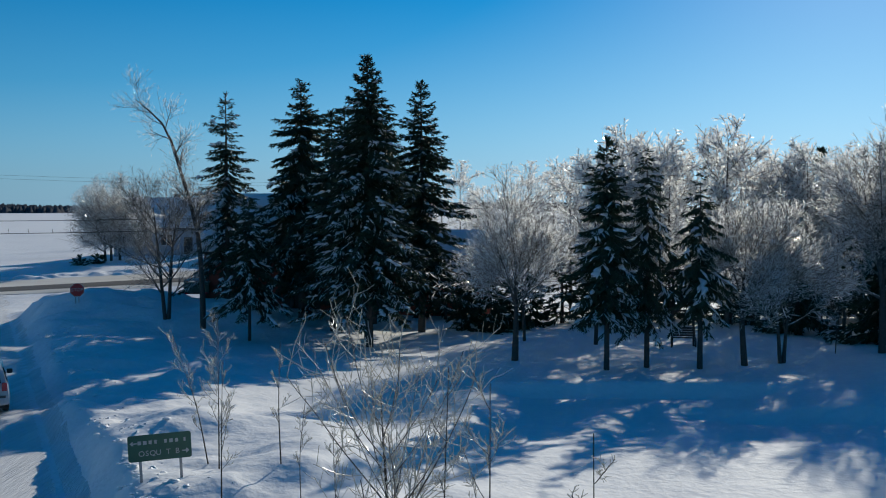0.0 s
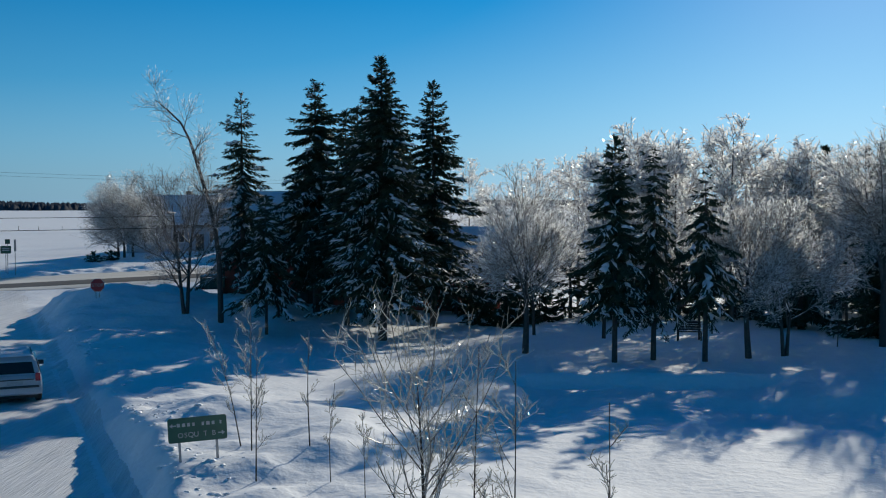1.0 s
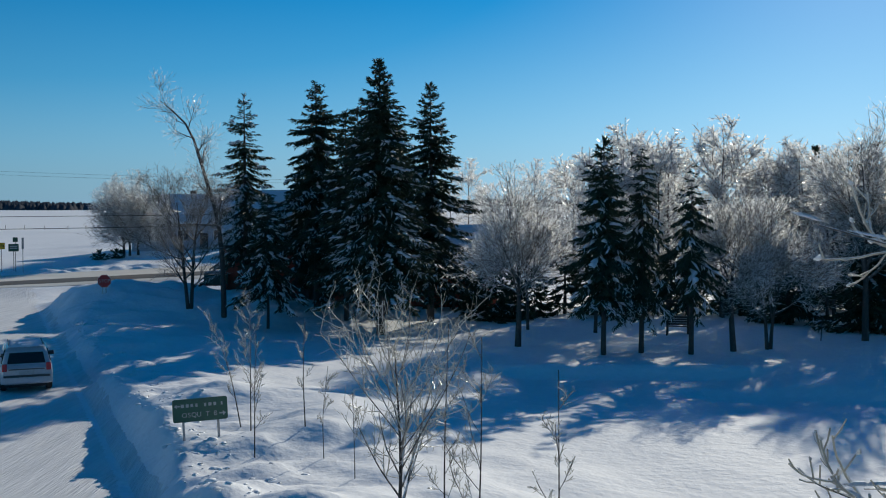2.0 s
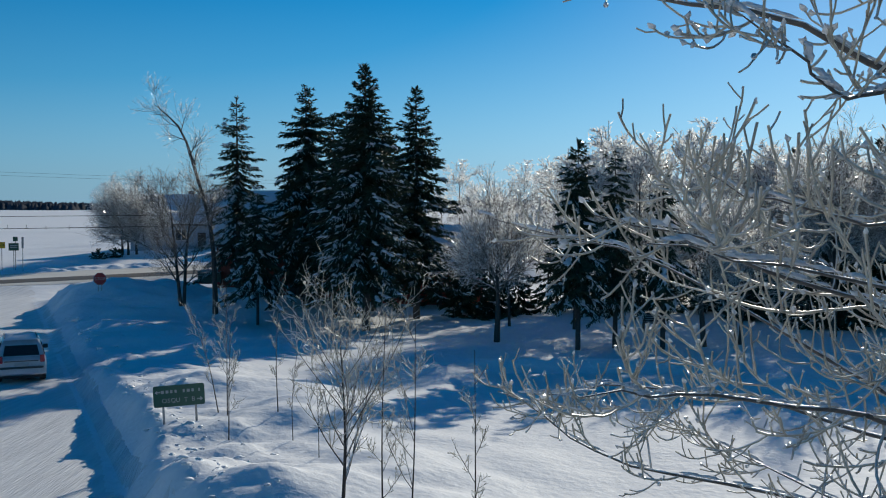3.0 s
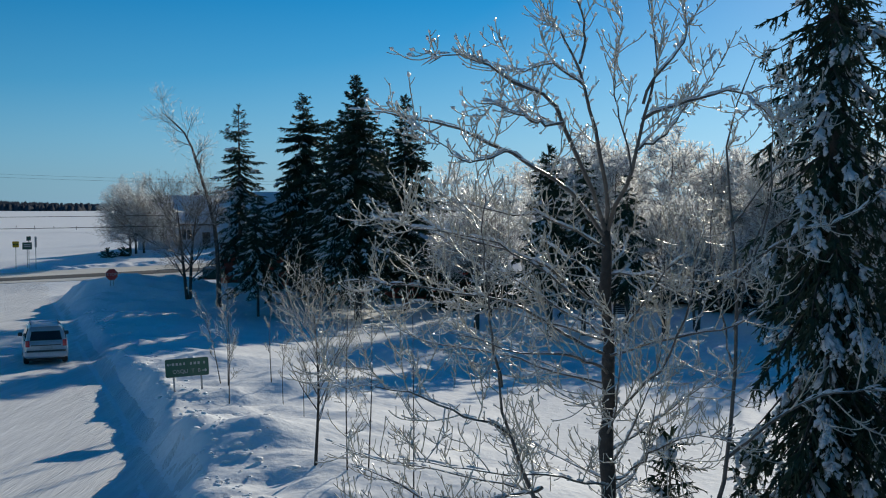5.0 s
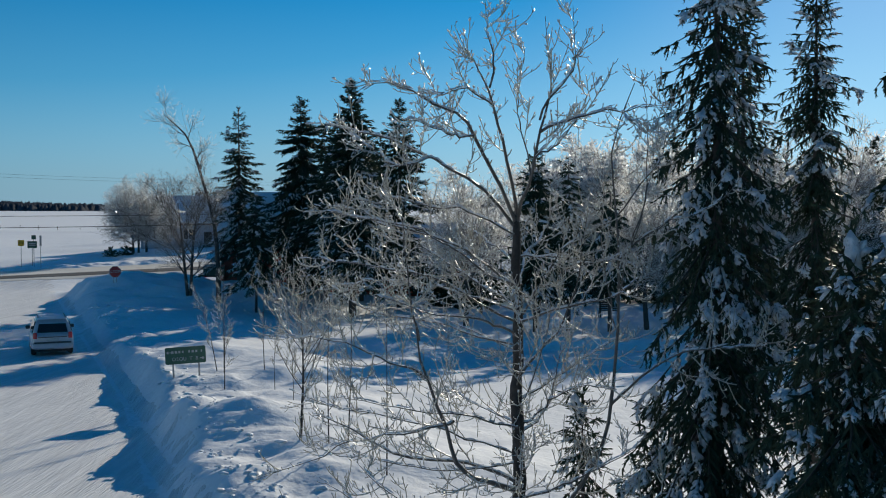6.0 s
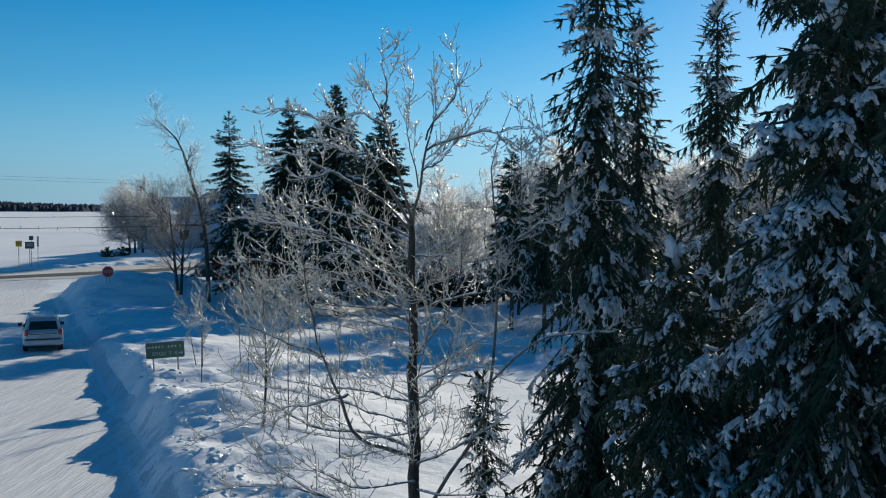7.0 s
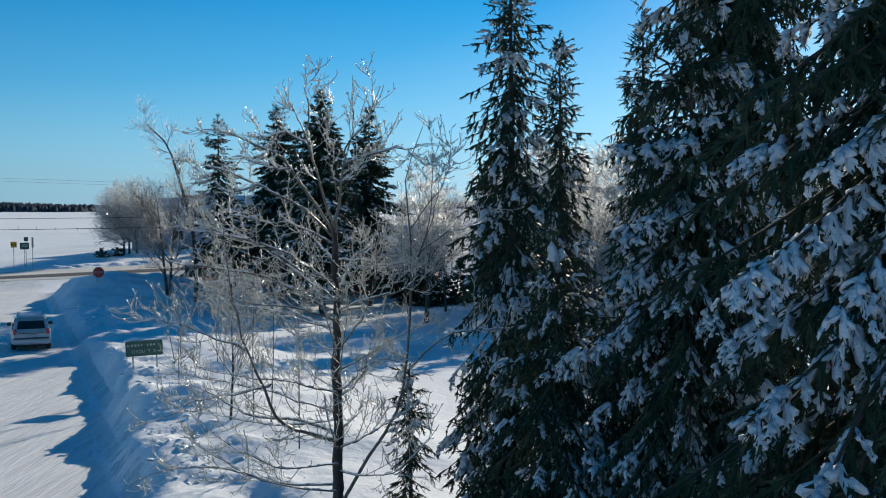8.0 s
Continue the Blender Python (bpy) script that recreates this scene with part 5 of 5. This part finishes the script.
def roadside_sign(at, zc, w, h, mat, name, label, diamond=False, bars=0):
    z0 = float(height(*at))
    sign = holder(name, pose(at[0], at[1], z0, 0, 0, 24), label, "road sign")
    outline = [(0, w), (-w, 0), (0, -w), (w, 0)] if diamond else rounded(w, h, 0.04)
    part("panel", prism(bmesh.new(), outline, -0.01, 0.01), mat, sign).location.z = zc - z0
    if name == "arrow_sign":
        for s in (-1, 1):
            a = part("arrow", prism(bmesh.new(), arrow(s > 0, 0.13), -0.015, -0.0105), BLACK, sign, "black arrow")
            a.location = (s * 0.14, 0, zc - z0)
    for k in range(bars):
        box_part("lettering_bar", (-w * 0.7, -0.015, zc - z0 + h * (0.35 - 0.5 * k) - 0.05), (w * 0.7, -0.0105, zc - z0 + h * (0.35 - 0.5 * k) + 0.05), WHITE_SIGN, sign)
    box_part("post", (-0.03, 0.012, -0.4), (0.03, 0.06, zc - z0 + (w if diamond else h) * 0.8), STEEL, sign)


roadside_sign((-44.4, 96.7), 3.35, 0.31, 0.31, YELLOW_SIGN, "arrow_sign", "yellow warning sign with a double black arrow")
roadside_sign((-43.0, 96.2), 3.2, 0.46, 0.36, GREEN_SIGN, "route_sign", "small green route sign with white lettering", bars=2)
roadside_sign((-43.0, 96.6), 3.95, 0.22, 0.22, GREEN_SIGN, "route_marker", "small square green route marker")
roadside_sign((-42.2, 96.4), 3.6, 0.10, 0.55, STEEL, "sign_back", "narrow grey sign turned edge on")
roadside_sign((-47.6, 97.2), 2.7, 0.12, 0.3, STEEL, "road_marker", "small grey marker by the road")


# ---------------------------------------------------------------- buildings
def gable_house(name, label, x0, x1, y0, y1, base, eave, ridge, wall_mat, windows=(), doors=(), boards=0.0, snow=0.28):
    house = holder(name, pose((x0 + x1) / 2, (y0 + y1) / 2, base), label, "house")
    w, d, e, r = (x1 - x0) / 2, (y1 - y0) / 2, eave - base, ridge - base
    t = 0.18
    box_part("wall", (-w, -d, -0.6), (w, -d + t, e), wall_mat, house)
    box_part("wall", (-w, d - t, -0.6), (w, d, e), wall_mat, house)
    for s in (-1, 1):
        gable = bmesh.new()
        pts = [(-d + t, -0.6), (d - t, -0.6), (d - t, e), (0, r - 0.05), (-d + t, e)]
        prism(gable, pts, -t / 2, t / 2)
        ob = part("gable_wall", gable, wall_mat, house)
        ob.matrix_local = pose(s * (w - t / 2), 0, 0, 0, 0, 90)
    over = 0.45
    fall = (r - e) / d
    for s in (-1, 1):
        for lift, thick, mat, nm in ((0.0, 0.12, DARK_WOOD, "roof"), (0.125, snow, SNOW_CLUMP, "roof_snow")):
            bm = bmesh.new()
            y_e, z_e = d + over, e - over * fall
            q = [(0.0, r + lift), (y_e, z_e + lift), (y_e, z_e + lift + thick), (0.0, r + lift + thick)]
            a = [bm.verts.new((-w - over, s * y, z)) for y, z in q]
            c = [bm.verts.new((w + over, s * y, z)) for y, z in q]
            for i in range(4):
                bm.faces.new((a[i], a[(i + 1) % 4], c[(i + 1) % 4], c[i]))
            bm.faces.new(a), bm.faces.new(c)
            bmesh.ops.recalc_face_normals(bm, faces=bm.faces)
            if nm == "roof_snow":
                bmesh.ops.bevel(bm, geom=list(bm.edges), offset=0.07, segments=2, affect="EDGES")
            part(nm, bm, mat, house, "thick snow on the roof" if nm == "roof_snow" else "")
    for wx, wz, ww, wh in windows:
        win = part("window", box(bmesh.new(), (wx - ww, -d - 0.05, wz - wh), (wx + ww, -d - 0.003, wz + wh)), WHITE_TRIM, house)
        for s in (-1, 1):
            box_part("pane", (wx + s * ww / 2 - ww * 0.42, -d - 0.06, wz - wh * 0.88), (wx + s * ww / 2 + ww * 0.42, -d - 0.052, wz + wh * 0.88), WINDOW_GLASS, win)
    for wx, ww, wh in doors:
        box_part("door", (wx - ww, -d - 0.04, -0.3), (wx + ww, -d - 0.003, wh), DARK_WOOD, house)
    if boards:
        k = -w + boards
        while k < w:
            box_part("batten", (k - 0.025, -d - 0.022, -0.5), (k + 0.025, -d - 0.002, e), wall_mat, house)
            k += boards
    return house


gable_house("red_barn", "large red boarded barn with deep snow on its roof", -16.0, -6.6, 67.0, 77.0, 0.6, 4.4, 7.7, RED_WOOD, boards=0.4, doors=((1.5, 1.2, 2.2),))
gable_house("red_house", "low red boarded house under a snowy roof", -6.0, 2.3, 67.5, 75.0, 0.1, 2.7, 5.2, RED_WOOD, windows=((-2.5, 1.5, 0.6, 0.5), (2.6, 1.5, 0.6, 0.5)), boards=0.4)
blue = gable_house("pale_house", "pale house with a broad snow-covered roof beyond the trees", -40.0, -25.5, 122.0, 132.0, 2.0, 5.3, 8.5, PALE_WALL, windows=((-4.5, 1.8, 0.7, 0.7), (-1.0, 1.8, 0.7, 0.7), (3.5, 1.8, 0.9, 0.7)), doors=((1.5, 0.5, 2.1),))
box_part("chimney", (-1.6, 0.6, 5.6), (-0.9, 1.3, 7.3), DARK_WOOD, blue, "dark chimney")
gable_house("pale_barn", "pale outbuilding with a steep snowy roof", -22.5, -15.5, 118.0, 128.0, 2.0, 5.0, 8.6, PALE_WALL)


# ---------------------------------------------------------------- yard things
def build_trailer():
    x, y = -16.6, 67.5
    t = holder("utility_trailer", pose(x, y, float(height(x, y)), 0, 0, 12), "dull green utility trailer with red tail reflectors and snow", "trailer")
    box_part("bed", (-0.75, -1.2, 0.5), (0.75, 1.2, 0.62), PLASTIC, t)
    for s in (-1, 1):
        box_part("side_board", (s * 0.75 - 0.03, -1.2, 0.62), (s * 0.75 + 0.03, 1.2, 1.35), TRAILER_GREEN, t, "", 0.008)
        box_part("reflector", (s * 0.6 - 0.09, -1.255, 0.52), (s * 0.6 + 0.09, -1.232, 0.60), LAMP_RED, t, "red reflector")
        wheel = bmesh.new()
        rod(wheel, (s * 0.79, 0, 0.3), (s * 0.97, 0, 0.3), 0.3, 20)
        part("wheel", wheel, BLACK, t)
    box_part("tailboard", (-0.72, -1.23, 0.62), (0.72, -1.19, 1.25), TRAILER_GREEN, t, "", 0.008)
    xs, ys = np.linspace(-0.7, 0.7, 10), np.linspace(-1.15, 1.15, 14)
    link_part("snow", tri_mesh("snow", *sheet(xs, ys, lambda a, b: 1.25 + 0.2 * fractal(a * 2, b * 2) + 0.12 * np.cos(a * 2))), SNOW_CLUMP, t, "snow heaped in the bed")
    box_part("load", (-0.68, -1.15, 0.63), (0.68, 1.15, 1.12), PLASTIC, t)


build_trailer()


def build_bench():
    x, y = 11.3, 52.2
    b = holder("garden_swing", pose(x, y, float(height(x, y)), 0, 0, -8), "dark wooden garden swing seat with two posts", "bench")
    for s in (-1, 1):
        box_part("post", (s * 0.52 - 0.05, 0.0, -0.3), (s * 0.52 + 0.05, 0.1, 1.75), DARK_WOOD, b, "", 0.01)
    for k in range(4):
        box_part("slat", (-0.6, -0.06, 0.50 + 0.12 * k), (0.6, -0.02, 0.60 + 0.12 * k), DARK_WOOD, b, "", 0.008)
    for k in range(3):
        box_part("seat_slat", (-0.6, -0.45 + 0.13 * k, 0.44), (0.6, -0.34 + 0.13 * k, 0.475), DARK_WOOD, b, "", 0.008)
    box_part("crossbar", (-0.7, 0.0, 1.70), (0.7, 0.1, 1.80), DARK_WOOD, b, "", 0.01)
    box_part("front_post", (-0.62, -0.5, -0.3), (-0.54, -0.42, 0.44), DARK_WOOD, b, "", 0.01)
    box_part("front_post", (0.54, -0.5, -0.3), (0.62, -0.42, 0.44), DARK_WOOD, b, "", 0.01)


build_bench()
stake = bmesh.new()
z = float(height(17.6, 48.9))
rod(stake, (17.6, 48.9, z - 0.3), (17.68, 48.9, z + 1.25), 0.025, 8)
tagged(part("stake", stake, DARK_WOOD), "thin dark stake standing in the snow", "stake")

# power line along the main road
line = holder("power_line", Matrix.Identity(4), "dark overhead cables on wooden poles along the road", "power line")


def cable(a, c, sag, r=0.03):
    p = np.linspace(0, 1, 24)[:, None]
    q = np.array(a)[None] * (1 - p) + np.array(c)[None] * p
    q[:, 2] -= sag * 4 * (p * (1 - p))[:, 0]
    link_part("cable", tri_mesh("cable", *tubes(q[None], np.full((1, 24), r), 5)), BLACK, line)


A, B = (-95.0, 70.5), (-7.5, 102.3)
for z_a, z_b, r in ((6.05, 6.2, 0.024), (4.75, 5.2, 0.03)):
    cable((*A, z_a + 0.35), (*B, z_b + 0.35), 0.35, r)
for off in (0.0, 0.5):
    cable((A[0], A[1] + off, 13.4 - off * 0.6), (B[0], B[1] + off, 9.6 - off * 0.6), 0.9, 0.008)
for (x, y), top in ((A, 13.8), (B, 10.0)):
    pole = bmesh.new()
    rod(pole, (x, y, float(height(x, y)) - 0.5), (x, y, top), 0.14, 10)
    part("pole", pole, DARK_WOOD, line)

# fence posts out in the field
z_of = lambda x, y: float(height(x, y))
post = box_part("fence_post", (-0.045, -0.045, -0.3), (0.045, 0.045, 0.95), DARK_WOOD, None, "", 0.02)
post.matrix_world = pose(-128, 250, z_of(-128, 250))
tagged(post, "weathered fence post standing in the snowy field", "fence post", "field fence")
g = rng_of(77)
for k in range(1, 16):
    x, y = -128 + 4.6 * k + g.randn() * 0.3, 250 + 1.2 * k
    copy_thing(post, pose(x, y, z_of(x, y), g.randn() * 3, g.randn() * 3, 0))
